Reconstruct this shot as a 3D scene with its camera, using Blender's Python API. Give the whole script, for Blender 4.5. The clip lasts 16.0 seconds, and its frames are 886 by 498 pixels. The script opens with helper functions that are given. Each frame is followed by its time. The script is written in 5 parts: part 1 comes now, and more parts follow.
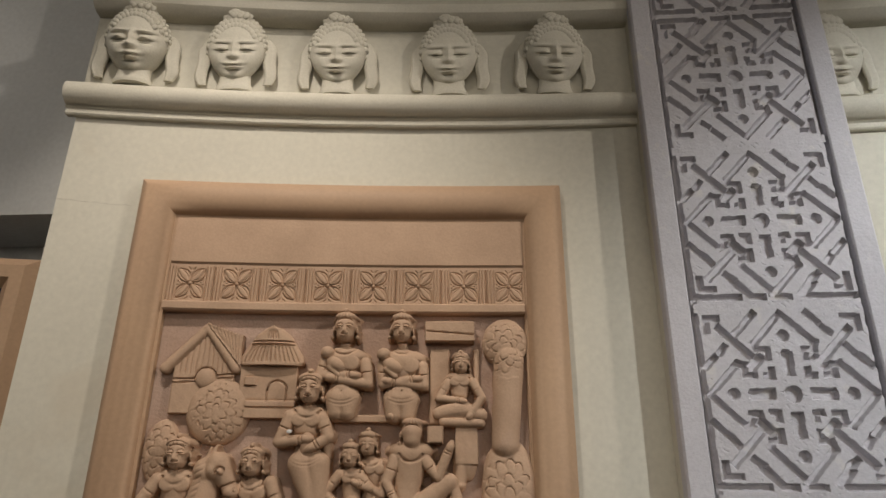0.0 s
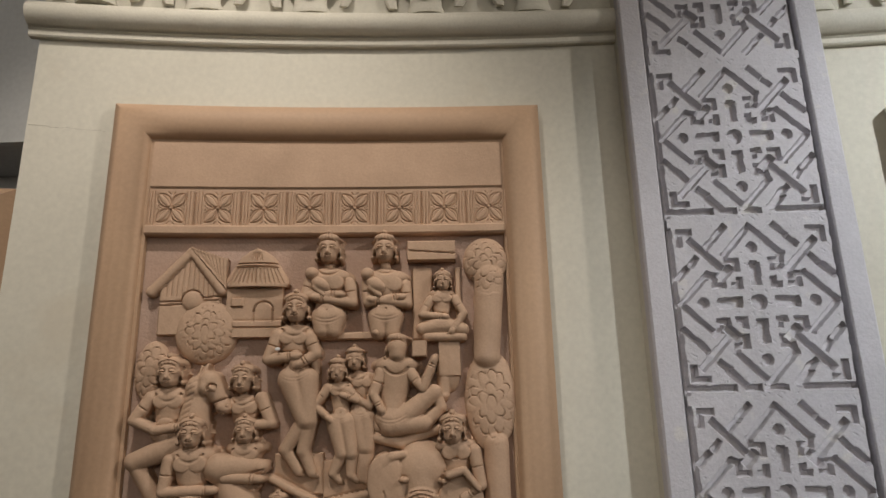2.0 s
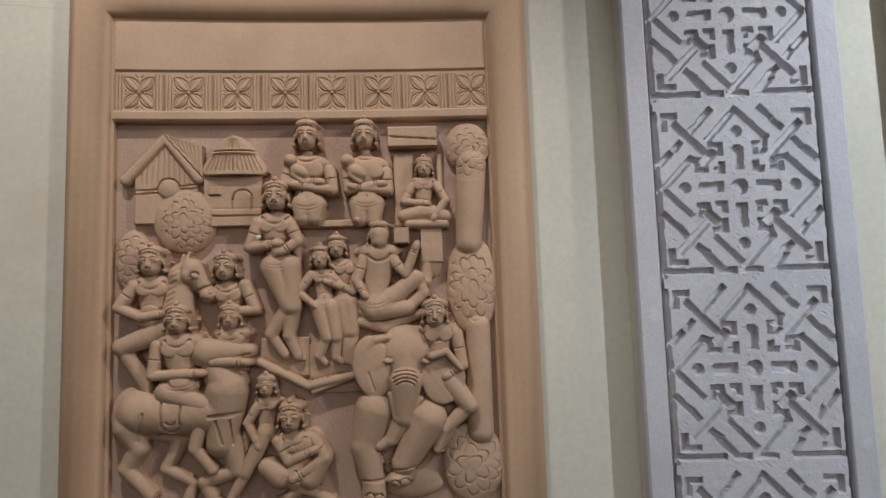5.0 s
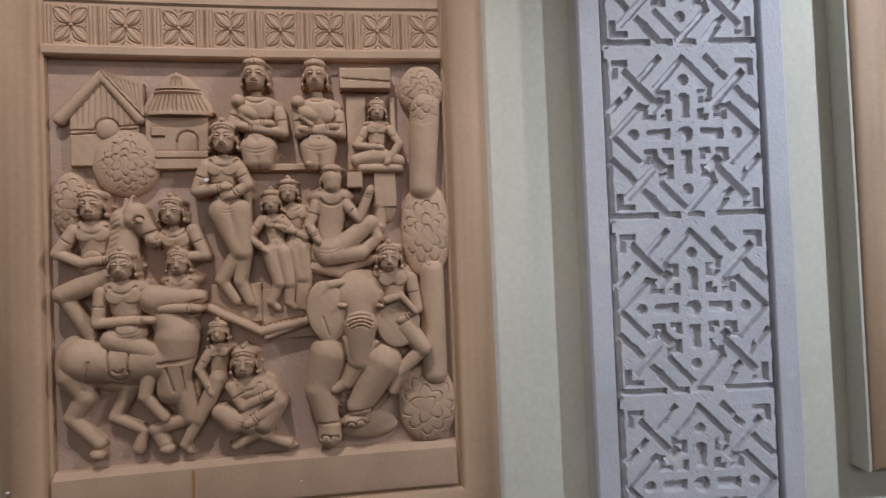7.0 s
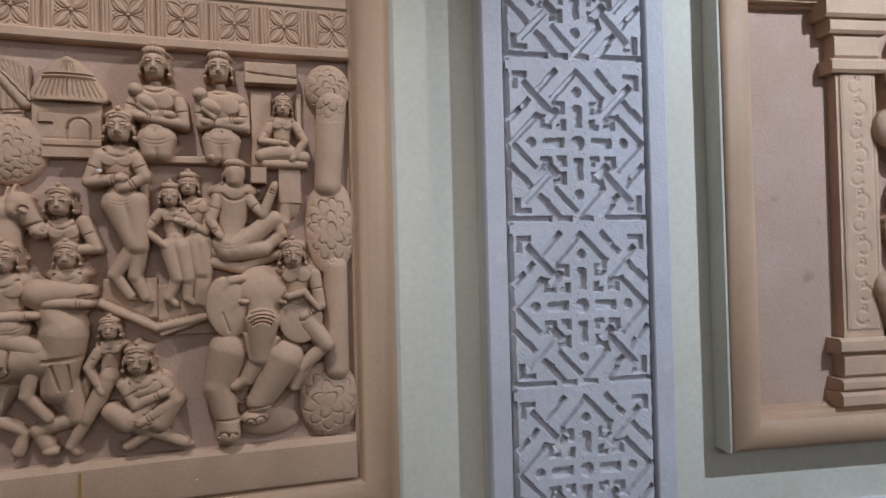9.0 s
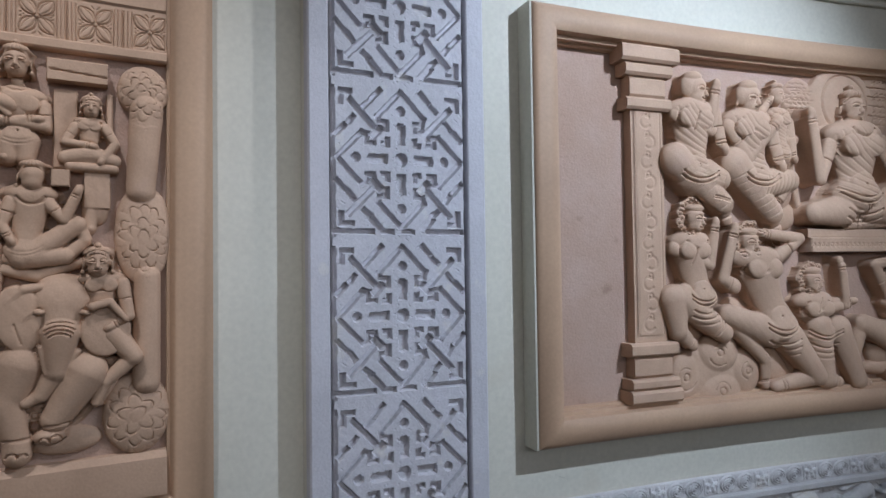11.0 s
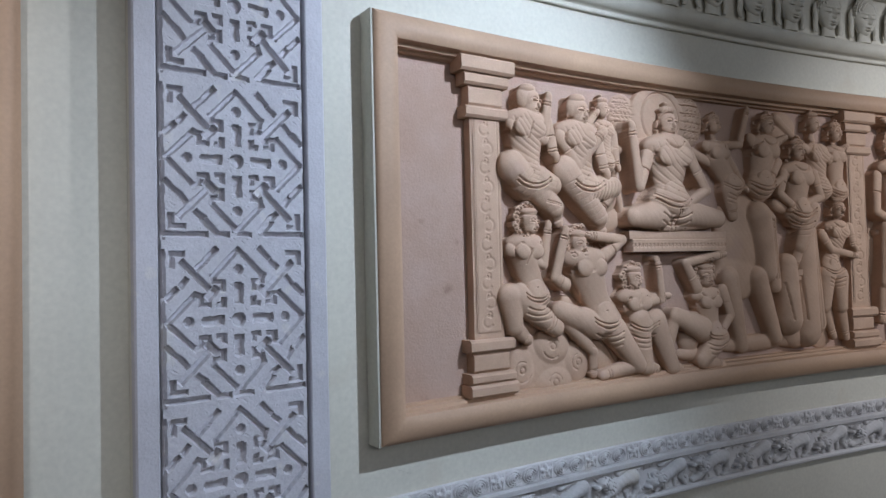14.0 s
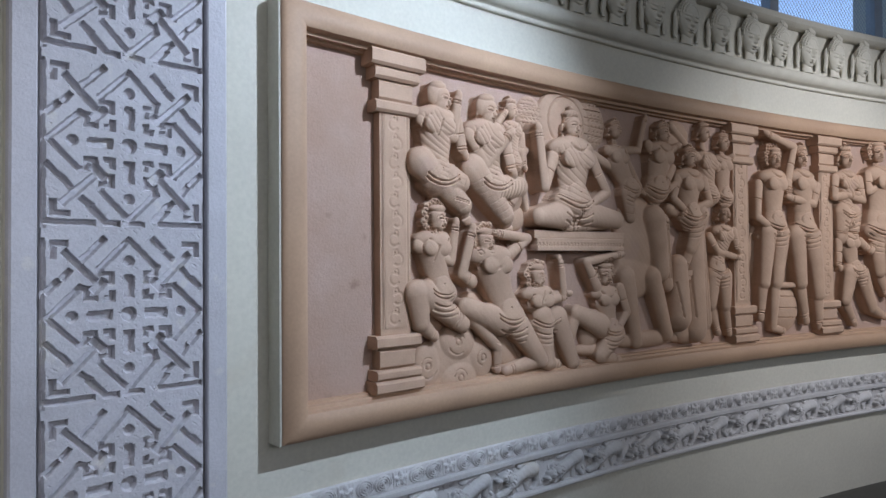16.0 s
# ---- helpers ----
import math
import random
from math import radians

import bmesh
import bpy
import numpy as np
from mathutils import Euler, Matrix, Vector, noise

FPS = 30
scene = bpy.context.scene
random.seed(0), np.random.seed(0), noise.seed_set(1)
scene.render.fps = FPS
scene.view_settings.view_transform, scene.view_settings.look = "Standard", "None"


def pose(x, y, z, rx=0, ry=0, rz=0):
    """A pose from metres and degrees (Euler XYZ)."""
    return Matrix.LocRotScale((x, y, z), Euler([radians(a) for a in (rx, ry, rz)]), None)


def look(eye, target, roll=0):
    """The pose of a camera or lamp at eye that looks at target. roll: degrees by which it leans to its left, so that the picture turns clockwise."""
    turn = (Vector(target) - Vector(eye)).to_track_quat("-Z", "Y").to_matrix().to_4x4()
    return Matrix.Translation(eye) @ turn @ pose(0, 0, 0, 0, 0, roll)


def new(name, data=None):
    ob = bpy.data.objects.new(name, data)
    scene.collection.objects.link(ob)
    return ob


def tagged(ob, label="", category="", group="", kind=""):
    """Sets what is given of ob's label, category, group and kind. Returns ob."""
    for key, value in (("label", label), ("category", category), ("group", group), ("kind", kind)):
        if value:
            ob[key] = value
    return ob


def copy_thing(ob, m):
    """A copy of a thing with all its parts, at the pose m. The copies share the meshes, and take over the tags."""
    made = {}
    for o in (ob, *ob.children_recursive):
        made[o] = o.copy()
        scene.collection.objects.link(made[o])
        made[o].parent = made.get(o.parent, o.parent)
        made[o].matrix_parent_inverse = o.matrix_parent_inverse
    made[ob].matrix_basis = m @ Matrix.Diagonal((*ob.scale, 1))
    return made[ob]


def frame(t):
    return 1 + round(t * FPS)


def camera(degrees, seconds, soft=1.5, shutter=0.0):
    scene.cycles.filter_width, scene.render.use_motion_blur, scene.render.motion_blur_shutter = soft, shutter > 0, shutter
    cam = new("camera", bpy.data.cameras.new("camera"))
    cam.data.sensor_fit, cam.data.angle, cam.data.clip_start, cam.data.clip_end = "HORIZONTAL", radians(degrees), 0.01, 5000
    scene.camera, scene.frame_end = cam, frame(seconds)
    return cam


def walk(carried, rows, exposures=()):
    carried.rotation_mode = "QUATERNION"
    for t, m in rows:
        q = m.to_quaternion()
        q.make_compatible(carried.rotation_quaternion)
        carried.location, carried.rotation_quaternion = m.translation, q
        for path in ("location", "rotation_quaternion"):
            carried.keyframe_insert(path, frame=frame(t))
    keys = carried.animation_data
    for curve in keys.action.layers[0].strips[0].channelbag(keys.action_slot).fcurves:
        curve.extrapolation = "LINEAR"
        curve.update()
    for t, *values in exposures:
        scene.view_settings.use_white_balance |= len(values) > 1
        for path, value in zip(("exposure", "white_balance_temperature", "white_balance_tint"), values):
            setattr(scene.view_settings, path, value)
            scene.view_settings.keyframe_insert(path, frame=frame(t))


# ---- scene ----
cam = camera(69.0, 16.0)
PATH = [
    (0, (0.1537, 0.0252, 1.7590), (0.0287, 1.8892, 2.4740), 0.4),
    (0.5, (0.1537, 0.0185, 1.7531), (0.0347, 1.9075, 2.4001), -0.4),
    (1, (0.1520, 0.0134, 1.7388), (0.0460, 1.9164, 2.3458), -0.9),
    (1.5, (0.1420, 0.0076, 1.7228), (0.0640, 1.9236, 2.2908), -1.2),
    (2, (0.1428, 0.0076, 1.7161), (0.0848, 1.9396, 2.2311), -1.3),
    (2.5, (0.1428, 0.0126, 1.6985), (0.1028, 1.9566, 2.1675), -1.5),
    (3, (0.1487, 0.0160, 1.6842), (0.1087, 1.9680, 2.1182), -1.5),
    (3.5, (0.1403, 0.0151, 1.6766), (0.1113, 1.9801, 2.0526), -1.7),
    (6, (0.1504, 0.0370, 1.7002), (0.1534, 2.0350, 1.8042), -2.2),
    (6.5, (0.1201, 0.0378, 1.6741), (0.2061, 2.0348, 1.7441), -2.2),
    (7, (0.1025, 0.0260, 1.6682), (0.2705, 2.0190, 1.7172), -2.3),
    (7.5, (0.0890, 0.0143, 1.6876), (0.3420, 1.9983, 1.6946), -1.9),
    (8, (0.0731, 0.0042, 1.6750), (0.4071, 1.9762, 1.6920), -1.7),
    (10.5, (0.1562, -0.0806, 1.6657), (0.8912, 1.7784, 1.7207), -1.0),
    (11, (0.1772, -0.1100, 1.6632), (1.0522, 1.6880, 1.7252), -0.8),
    (11.5, (0.1932, -0.1344, 1.6615), (1.2032, 1.5906, 1.7225), -0.5),
    (12, (0.2201, -0.1638, 1.6674), (1.3111, 1.5122, 1.7194), -0.5),
    (12.5, (0.2386, -0.1865, 1.6666), (1.3746, 1.4585, 1.7156), -0.8),
    (13, (0.2478, -0.1999, 1.6666), (1.4048, 1.4311, 1.7166), -1.0),
    (13.5, (0.2512, -0.2024, 1.6632), (1.4292, 1.4126, 1.7162), -1.2),
    (14, (0.2537, -0.2066, 1.6666), (1.4587, 1.3884, 1.7216), -1.4),
    (14.5, (0.2545, -0.2100, 1.6649), (1.4975, 1.3570, 1.7219), -1.4),
    (15, (0.2587, -0.2075, 1.6674), (1.5497, 1.3185, 1.7174), -1.3),
    (15.5, (0.2663, -0.2083, 1.6632), (1.6113, 1.2707, 1.7082), -1.0),
    (16, (0.2713, -0.2092, 1.6632), (1.6833, 1.2068, 1.7032), -0.5),
]
EXPOSURES = [(0, 0.0, 6900, 12), (3.5, 0.05, 6450, 12), (6.0, 0.2, 6000, 12), (8, 0.2, 5750, 12), (11, 0.14, 5450, 12), (16, 0.17, 5380, 12)]
walk(cam, [(t, look(eye, target, roll)) for t, eye, target, roll in PATH], EXPOSURES)

# ---- plan: one round wall; x runs along it, y is minus the distance in front of it ----
CX, CY, RW = 0.56, -13.61, 15.506


def on_wall(x, y, z):
    a, r = x / RW, RW + y - 0.02 * min(x, 0.0) ** 2
    return Vector((CX + r * math.sin(a), CY + r * math.cos(a), z))


def place(x, y, z):
    """The pose of something flat that faces the hall from the wall."""
    return Matrix.Translation(on_wall(x, y, z)) @ Matrix.Rotation(-x / RW - 0.04 * min(x, 0.0), 4, "Z")


# ---- world, lamps, exposure ----
world = bpy.data.worlds.new("daylight")
scene.world = world
world.use_nodes = True
wn = world.node_tree.nodes
sky = wn.new("ShaderNodeTexSky")
sky.sky_type, sky.sun_disc = "NISHITA", False
sky.sun_elevation, sky.sun_rotation = radians(50), radians(120)
world.node_tree.links.new(sky.outputs[0], wn["Background"].inputs[0])
wn["Background"].inputs[1].default_value = 0.15


def spot(name, eye, target, watts, angle, blend, colour, size=0.04):
    d = bpy.data.lights.new(name, "SPOT")
    d.energy, d.spot_size, d.spot_blend, d.color, d.shadow_soft_size = watts, radians(angle), blend, colour, size
    o = new(name, d)
    o.matrix_world = look(eye, target)
    return o


def area(name, m, watts, w, h, colour):
    d = bpy.data.lights.new(name, "AREA")
    d.shape, d.size, d.size_y, d.energy, d.color = "RECTANGLE", w, h, watts, colour
    o = new(name, d)
    o.matrix_world = m
    return o


spot("unseen_wall_spot", on_wall(2.05, -2.1, 3.45), on_wall(1.4, 0, 1.97), 255, 72, 0.85, (0.88, 0.95, 1.0), 0.02)
spot("unseen_wall_spot", on_wall(5.2, -2.2, 4.6), on_wall(-2.2, 0, 1.9), 420, 32, 0.8, (1.0, 0.95, 0.88), 0.07)
spot("unseen_wall_spot", on_wall(5.35, -2.5, 3.2), on_wall(4.9, 0, 1.84), 225, 76, 0.9, (1.0, 0.92, 0.82), 0.04)
spot("unseen_wall_spot", on_wall(-1.2, -1.55, 4.35), on_wall(-1.1, 0, 1.55), 172, 63, 0.85, (1.0, 0.94, 0.86), 0.06)
# added spot with no known source, brightens the pale wall beyond the bay
spot("unseen_wall_spot", (-3.6, -0.6, 4.4), (-3.2, 2.0, 2.6), 60, 80, 0.8, (1.0, 0.95, 0.9), 0.05)
# soft warm fill added in front of the windowless south wall, lifts the shadows
area("hall_fill_light", look((1.0, -6.9, 3.6), (1.0, 2.0, 2.0)), 108, 8.0, 2.0, (1.0, 0.94, 0.84))

# ---- materials ----


def material(name, colour, colour2=None, rough=0.8, scale=6.0, bump=0.15, fine=90.0, stain=None, metal=0.0, amount=1.0, vary=0.0):
    m = bpy.data.materials.new(name)
    m.use_nodes = True
    nt = m.node_tree
    n, li = nt.nodes, nt.links
    b = n["Principled BSDF"]
    b.inputs["Roughness"].default_value, b.inputs["Metallic"].default_value = rough, metal
    tc = n.new("ShaderNodeTexCoord")
    big = n.new("ShaderNodeTexNoise")
    big.inputs["Scale"].default_value, big.inputs["Detail"].default_value = scale, 5
    small = n.new("ShaderNodeTexNoise")
    small.inputs["Scale"].default_value, small.inputs["Detail"].default_value = fine, 4
    geo = n.new("ShaderNodeNewGeometry")
    for t in (big, small):
        li.new(geo.outputs["Position"], t.inputs["Vector"])
    mix = n.new("ShaderNodeMix")
    mix.data_type = "RGBA"
    mix.inputs["A"].default_value, mix.inputs["B"].default_value = (*colour, 1), (*(colour2 or [c * 0.85 for c in colour]), 1)
    ramp = n.new("ShaderNodeMapRange")
    ramp.inputs["From Min"].default_value, ramp.inputs["From Max"].default_value = 0.35, 0.68
    ramp.inputs["To Max"].default_value = amount
    li.new(big.outputs["Fac"], ramp.inputs["Value"])
    li.new(ramp.outputs[0], mix.inputs["Factor"])
    out = mix.outputs["Result"]
    grain = n.new("ShaderNodeMix")
    grain.data_type, grain.blend_type = "RGBA", "MULTIPLY"
    grain.inputs["Factor"].default_value = 0.22
    li.new(out, grain.inputs["A"])
    li.new(small.outputs["Fac"], grain.inputs["B"])
    bright = n.new("ShaderNodeMix")
    bright.data_type, bright.blend_type = "RGBA", "MULTIPLY"
    bright.inputs["Factor"].default_value = 1.0
    bright.inputs["B"].default_value = (1.12, 1.12, 1.12, 1)
    li.new(grain.outputs["Result"], bright.inputs["A"])
    out = bright.outputs["Result"]
    if stain:
        sn = n.new("ShaderNodeTexNoise")
        sn.inputs["Scale"].default_value, sn.inputs["Detail"].default_value = stain[1], 8
        li.new(geo.outputs["Position"], sn.inputs["Vector"])
        sr = n.new("ShaderNodeMapRange")
        sr.inputs["From Min"].default_value, sr.inputs["From Max"].default_value, sr.inputs["To Max"].default_value = stain[2], stain[2] + 0.08, stain[3]
        li.new(sn.outputs["Fac"], sr.inputs["Value"])
        sm = n.new("ShaderNodeMix")
        sm.data_type = "RGBA"
        sm.inputs["B"].default_value = (*stain[0], 1)
        li.new(sr.outputs[0], sm.inputs["Factor"])
        li.new(out, sm.inputs["A"])
        out = sm.outputs["Result"]
    if vary:
        oi = n.new("ShaderNodeObjectInfo")
        vr = n.new("ShaderNodeMapRange")
        vr.inputs["To Min"].default_value, vr.inputs["To Max"].default_value = 1 - vary, 1 + vary
        li.new(oi.outputs["Random"], vr.inputs["Value"])
        vm = n.new("ShaderNodeMix")
        vm.data_type, vm.blend_type = "RGBA", "MULTIPLY"
        vm.inputs["Factor"].default_value = 1.0
        li.new(out, vm.inputs["A"])
        li.new(vr.outputs[0], vm.inputs["B"])
        out = vm.outputs["Result"]
    li.new(out, b.inputs["Base Color"])
    if bump:
        mid = n.new("ShaderNodeTexNoise")
        mid.inputs["Scale"].default_value, mid.inputs["Detail"].default_value = fine * 0.3, 6
        li.new(geo.outputs["Position"], mid.inputs["Vector"])
        add = n.new("ShaderNodeMath")
        add.operation = "ADD"
        li.new(small.outputs["Fac"], add.inputs[0])
        li.new(mid.outputs["Fac"], add.inputs[1])
        bp = n.new("ShaderNodeBump")
        bp.inputs["Strength"].default_value, bp.inputs["Distance"].default_value = bump, 0.004
        li.new(add.outputs[0], bp.inputs["Height"])
        li.new(bp.outputs[0], b.inputs["Normal"])
    return m


CREAM = material("cream_wall_paint", (0.60, 0.568, 0.478), (0.55, 0.52, 0.437), 0.75, 1.6, 0.06, 60, ((0.52, 0.46, 0.36), 2.6, 0.62, 0.45))
PLASTER = material("cream_plaster", (0.60, 0.565, 0.475), (0.545, 0.51, 0.425), 0.8, 9, 0.18, 140)
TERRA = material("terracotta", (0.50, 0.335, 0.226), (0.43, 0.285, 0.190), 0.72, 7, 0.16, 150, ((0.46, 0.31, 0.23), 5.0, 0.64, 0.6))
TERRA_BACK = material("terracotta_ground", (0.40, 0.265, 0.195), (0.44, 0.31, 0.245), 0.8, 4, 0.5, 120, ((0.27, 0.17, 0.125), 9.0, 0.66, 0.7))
TERRA_FRAME = material("terracotta_frame", (0.46, 0.300, 0.186), (0.40, 0.257, 0.162), 0.62, 3, 0.06, 90)
GREY = material("grey_cement", (0.53, 0.51, 0.535), (0.47, 0.45, 0.47), 0.85, 5, 0.4, 130, ((0.60, 0.57, 0.54), 14.0, 0.62, 0.7))
CAST = material("white_cast_plaster", (0.56, 0.54, 0.53), (0.48, 0.46, 0.455), 0.85, 6, 0.3, 130, ((0.46, 0.40, 0.32), 3.5, 0.66, 0.5), vary=0.08)
DARK = material("dark_floor_stone", (0.012, 0.011, 0.011), (0.02, 0.018, 0.017), 0.25, 3, 0.02, 40)
WHITE = material("white_ceiling_paint", (0.62, 0.62, 0.60), None, 0.85, 2, 0.03, 60)
HALL = material("hall_wall_paint", (0.55, 0.52, 0.45), None, 0.85, 2, 0.05, 60)
STEEL = material("grey_window_steel", (0.32, 0.33, 0.35), None, 0.45, 6, 0.05, 80, metal=0.6)

# ---- mesh helpers ----


def thing(name, at, label, category, group=""):
    e = new(name)
    e.empty_display_size = 0.1
    e.location = at
    return tagged(e, label, category, group)


def link(name, me, mat, parent=None, label=""):
    me.materials.append(mat) if not me.materials else None
    ob = new(name, me)
    if parent is not None:
        ob.parent = parent
        ob.matrix_parent_inverse = Matrix.Translation(parent.location).inverted()
    if label:
        ob["label"] = label
    return ob


def part(name, bm, mat, parent=None, label="", bent=True, smooth=35.0):
    """One mesh out of a bmesh; x along the wall, y out of it, bent round with the wall."""
    bmesh.ops.recalc_face_normals(bm, faces=bm.faces)
    if bent:
        for v in bm.verts:
            v.co = on_wall(*v.co)
    me = bpy.data.meshes.new(name)
    bm.to_mesh(me)
    bm.free()
    me.shade_smooth()
    me.set_sharp_from_angle(angle=radians(smooth))
    return link(name, me, mat, parent, label)


def run(bm, prof, x0, x1, step=0.2, cap=True):
    """A profile of (y, z) drawn along x."""
    n = max(1, round((x1 - x0) / step))
    rings = [[bm.verts.new((x0 + (x1 - x0) * i / n, y, z)) for y, z in prof] for i in range(n + 1)]
    k = len(prof)
    for a, b in zip(rings, rings[1:]):
        for j in range(k):
            bm.faces.new((a[j], a[(j + 1) % k], b[(j + 1) % k], b[j]))
    if cap:
        bm.faces.new(rings[0])
        bm.faces.new(rings[-1])
    return bm


def rise(bm, prof, z0, z1, step=9.0):
    """A profile of (x, y) drawn upwards."""
    n = max(1, round((z1 - z0) / step))
    rings = [[bm.verts.new((x, y, z0 + (z1 - z0) * i / n)) for x, y in prof] for i in range(n + 1)]
    k = len(prof)
    for a, b in zip(rings, rings[1:]):
        for j in range(k):
            bm.faces.new((a[j], a[(j + 1) % k], b[(j + 1) % k], b[j]))
    bm.faces.new(rings[0])
    bm.faces.new(rings[-1])
    return bm


def block(bm, x0, x1, y0, y1, z0, z1, c=0.004, step=0.2):
    """A block whose front edges (y0 is the front) are worn by c."""
    run(bm, [(y1, z0), (y0 + c, z0), (y0, z0 + c), (y0, z1 - c), (y0 + c, z1), (y1, z1)], x0, x1, step)
    return bm


def ringframe(bm, x0, x1, z0, z1, prof, step=0.2):
    """A mitred frame; prof holds (inset, y) from the outside in."""
    n = max(1, round((x1 - x0) / step))
    loops = []
    for i, y in prof:
        a, b, c, d = x0 + i, x1 - i, z0 + i, z1 - i
        pts = [(a + (b - a) * k / n, y, d) for k in range(n + 1)] + [(b - (b - a) * k / n, y, c) for k in range(n + 1)]
        loops.append([bm.verts.new(p) for p in pts])
    k = len(loops[0])
    for p, q in zip(loops, loops[1:]):
        for j in range(k):
            bm.faces.new((p[j], p[(j + 1) % k], q[(j + 1) % k], q[j]))
    return bm


def arc(cy, cz, r, a0, a1, n):
    return [(cy + r * math.cos(radians(a0 + (a1 - a0) * i / n)), cz + r * math.sin(radians(a0 + (a1 - a0) * i / n))) for i in range(n + 1)]


class Relief:
    """Clay on a ground: a height over (x, z) that grows by rounded limbs, lumps, plates and cuts."""

    def __init__(self, x0, x1, z0, z1, cell=0.004, ground=-0.012):
        self.nx, self.nz = int((x1 - x0) / cell) + 1, int((z1 - z0) / cell) + 1
        self.x, self.z = np.meshgrid(np.linspace(x0, x1, self.nx), np.linspace(z0, z1, self.nz))
        self.h = np.full(self.x.shape, ground)
        self.ground = ground

    def join(self, g, soft):
        if soft <= 0:
            self.h = np.maximum(self.h, g)
        else:
            d = np.clip(0.5 + 0.5 * (self.h - g) / soft, 0, 1)
            self.h = g + (self.h - g) * d + soft * d * (1 - d)
        return self

    def limb(self, a, b, ra, rb, base=0.0, tall=1.0, base2=None, soft=0.004):
        """A tapered round limb from a to b; its axis lies base above the ground."""
        (ax, az), (bx, bz) = a, b
        l2 = max((bx - ax) ** 2 + (bz - az) ** 2, 1e-9)
        t = np.clip(((self.x - ax) * (bx - ax) + (self.z - az) * (bz - az)) / l2, 0, 1)
        d = np.hypot(self.x - ax - t * (bx - ax), self.z - az - t * (bz - az))
        r = ra + (rb - ra) * t
        q = 1 - (d / r) ** 2
        up = base + ((base if base2 is None else base2) - base) * t
        return self.join(np.where(q > 0, up + tall * r * np.sqrt(np.maximum(q, 0)), up - (d - r) * 5), soft)

    def lump(self, c, rx, rz, height, base=0.0, turn=0.0, soft=0.004, power=0.5):
        co, si = math.cos(radians(turn)), math.sin(radians(turn))
        u, v = self.x - c[0], self.z - c[1]
        p, q = (u * co + v * si) / rx, (-u * si + v * co) / rz
        k = 1 - p * p - q * q
        return self.join(np.where(k > 0, base + height * np.maximum(k, 0) ** power, base - (np.sqrt(p * p + q * q) - 1) * min(rx, rz) * 5), soft)

    def plate(self, x0, x1, z0, z1, height, soft=0.0, edge=0.004):
        d = np.minimum(np.minimum(self.x - x0, x1 - self.x), np.minimum(self.z - z0, z1 - self.z))
        return self.join(np.where(d > -edge, height * np.clip((d + edge) / edge, 0, 1), self.ground), soft)

    def shape(self, mask, height, soft=0.0):
        return self.join(np.where(mask, height, self.ground), soft)

    def cut(self, a, b, width, depth):
        (ax, az), (bx, bz) = a, b
        l2 = max((bx - ax) ** 2 + (bz - az) ** 2, 1e-9)
        t = np.clip(((self.x - ax) * (bx - ax) + (self.z - az) * (bz - az)) / l2, 0, 1)
        d = np.hypot(self.x - ax - t * (bx - ax), self.z - az - t * (bz - az)) / width
        self.h -= depth * np.clip(1 - d * d, 0, 1)
        return self

    def ring(self, c, r, width, depth, a0=0, a1=360, squash=1.0):
        u, v = self.x - c[0], (self.z - c[1]) / squash
        d = np.abs(np.hypot(u, v) - r) / width
        an = np.degrees(np.arctan2(v, u)) % 360
        inside = ((an - a0) % 360) <= (a1 - a0)
        self.h -= np.where(inside, depth * np.clip(1 - d * d, 0, 1), 0)
        return self

    def crease(self, width, depth):
        """Deepens the valleys where one form meets another."""
        n = max(int(width / (self.x[0, 1] - self.x[0, 0])), 1)
        g = np.maximum(self.h, self.ground)
        for ax in (0, 1):
            p = np.concatenate([np.repeat(np.take(g, [0], ax), n + 1, ax), g, np.repeat(np.take(g, [-1], ax), n, ax)], ax)
            c = np.cumsum(p, ax)
            k = g.shape[ax]
            g = (np.take(c, range(2 * n + 1, 2 * n + 1 + k), ax) - np.take(c, range(0, k), ax)) / (2 * n + 1)
        self.h = np.where(self.h > 0.004, self.h - depth * np.clip(g - self.h, 0, 0.02), self.h)
        return self

    def mesh(self, name, mat, parent=None, label="", ground=0.0, bent=True, rough=0.0, trim=True, smooth=60.0, under=0.0):
        h = self.h
        px, pz = self.x, self.z
        if under:
            # high relief: the foot of a steep flank is drawn in under the form above it
            f = np.maximum(h, self.ground)
            top = f.copy()
            for _ in range(max(int(0.022 / (px[0, 1] - px[0, 0])), 1)):
                e = np.pad(top, 1, mode="edge")
                top = np.maximum.reduce([e[1:-1, 1:-1], e[:-2, 1:-1], e[2:, 1:-1], e[1:-1, :-2], e[1:-1, 2:]])
            gz, gx = np.gradient(f, pz[1, 0] - pz[0, 0], px[0, 1] - px[0, 0])
            m = np.hypot(gx, gz) + 1e-6
            move = np.clip(under * (top - f - 0.014), 0, 0.016) * np.clip((m - 1.2) / 1.5, 0, 1)
            px, pz = px + move * gx / m, pz + move * gz / m
        if rough:
            k = 37.0
            w = np.sin(self.x * 61 + 1.7 * np.sin(self.z * 43)) + np.sin(self.z * 71 + 2.1 * np.sin(self.x * k)) + 0.6 * np.sin(self.x * 190 + self.z * 150)
            h = h + rough * w
        low = self.ground * 0.8
        keep = h > low
        cells = keep[:-1, :-1] | keep[1:, :-1] | keep[:-1, 1:] | keep[1:, 1:]
        if not trim:
            cells[:] = True
        h = np.maximum(h, self.ground)
        idx = np.arange(h.size).reshape(h.shape)
        q = np.stack([idx[:-1, :-1], idx[:-1, 1:], idx[1:, 1:], idx[1:, :-1]], -1)[cells]
        used = np.unique(q)
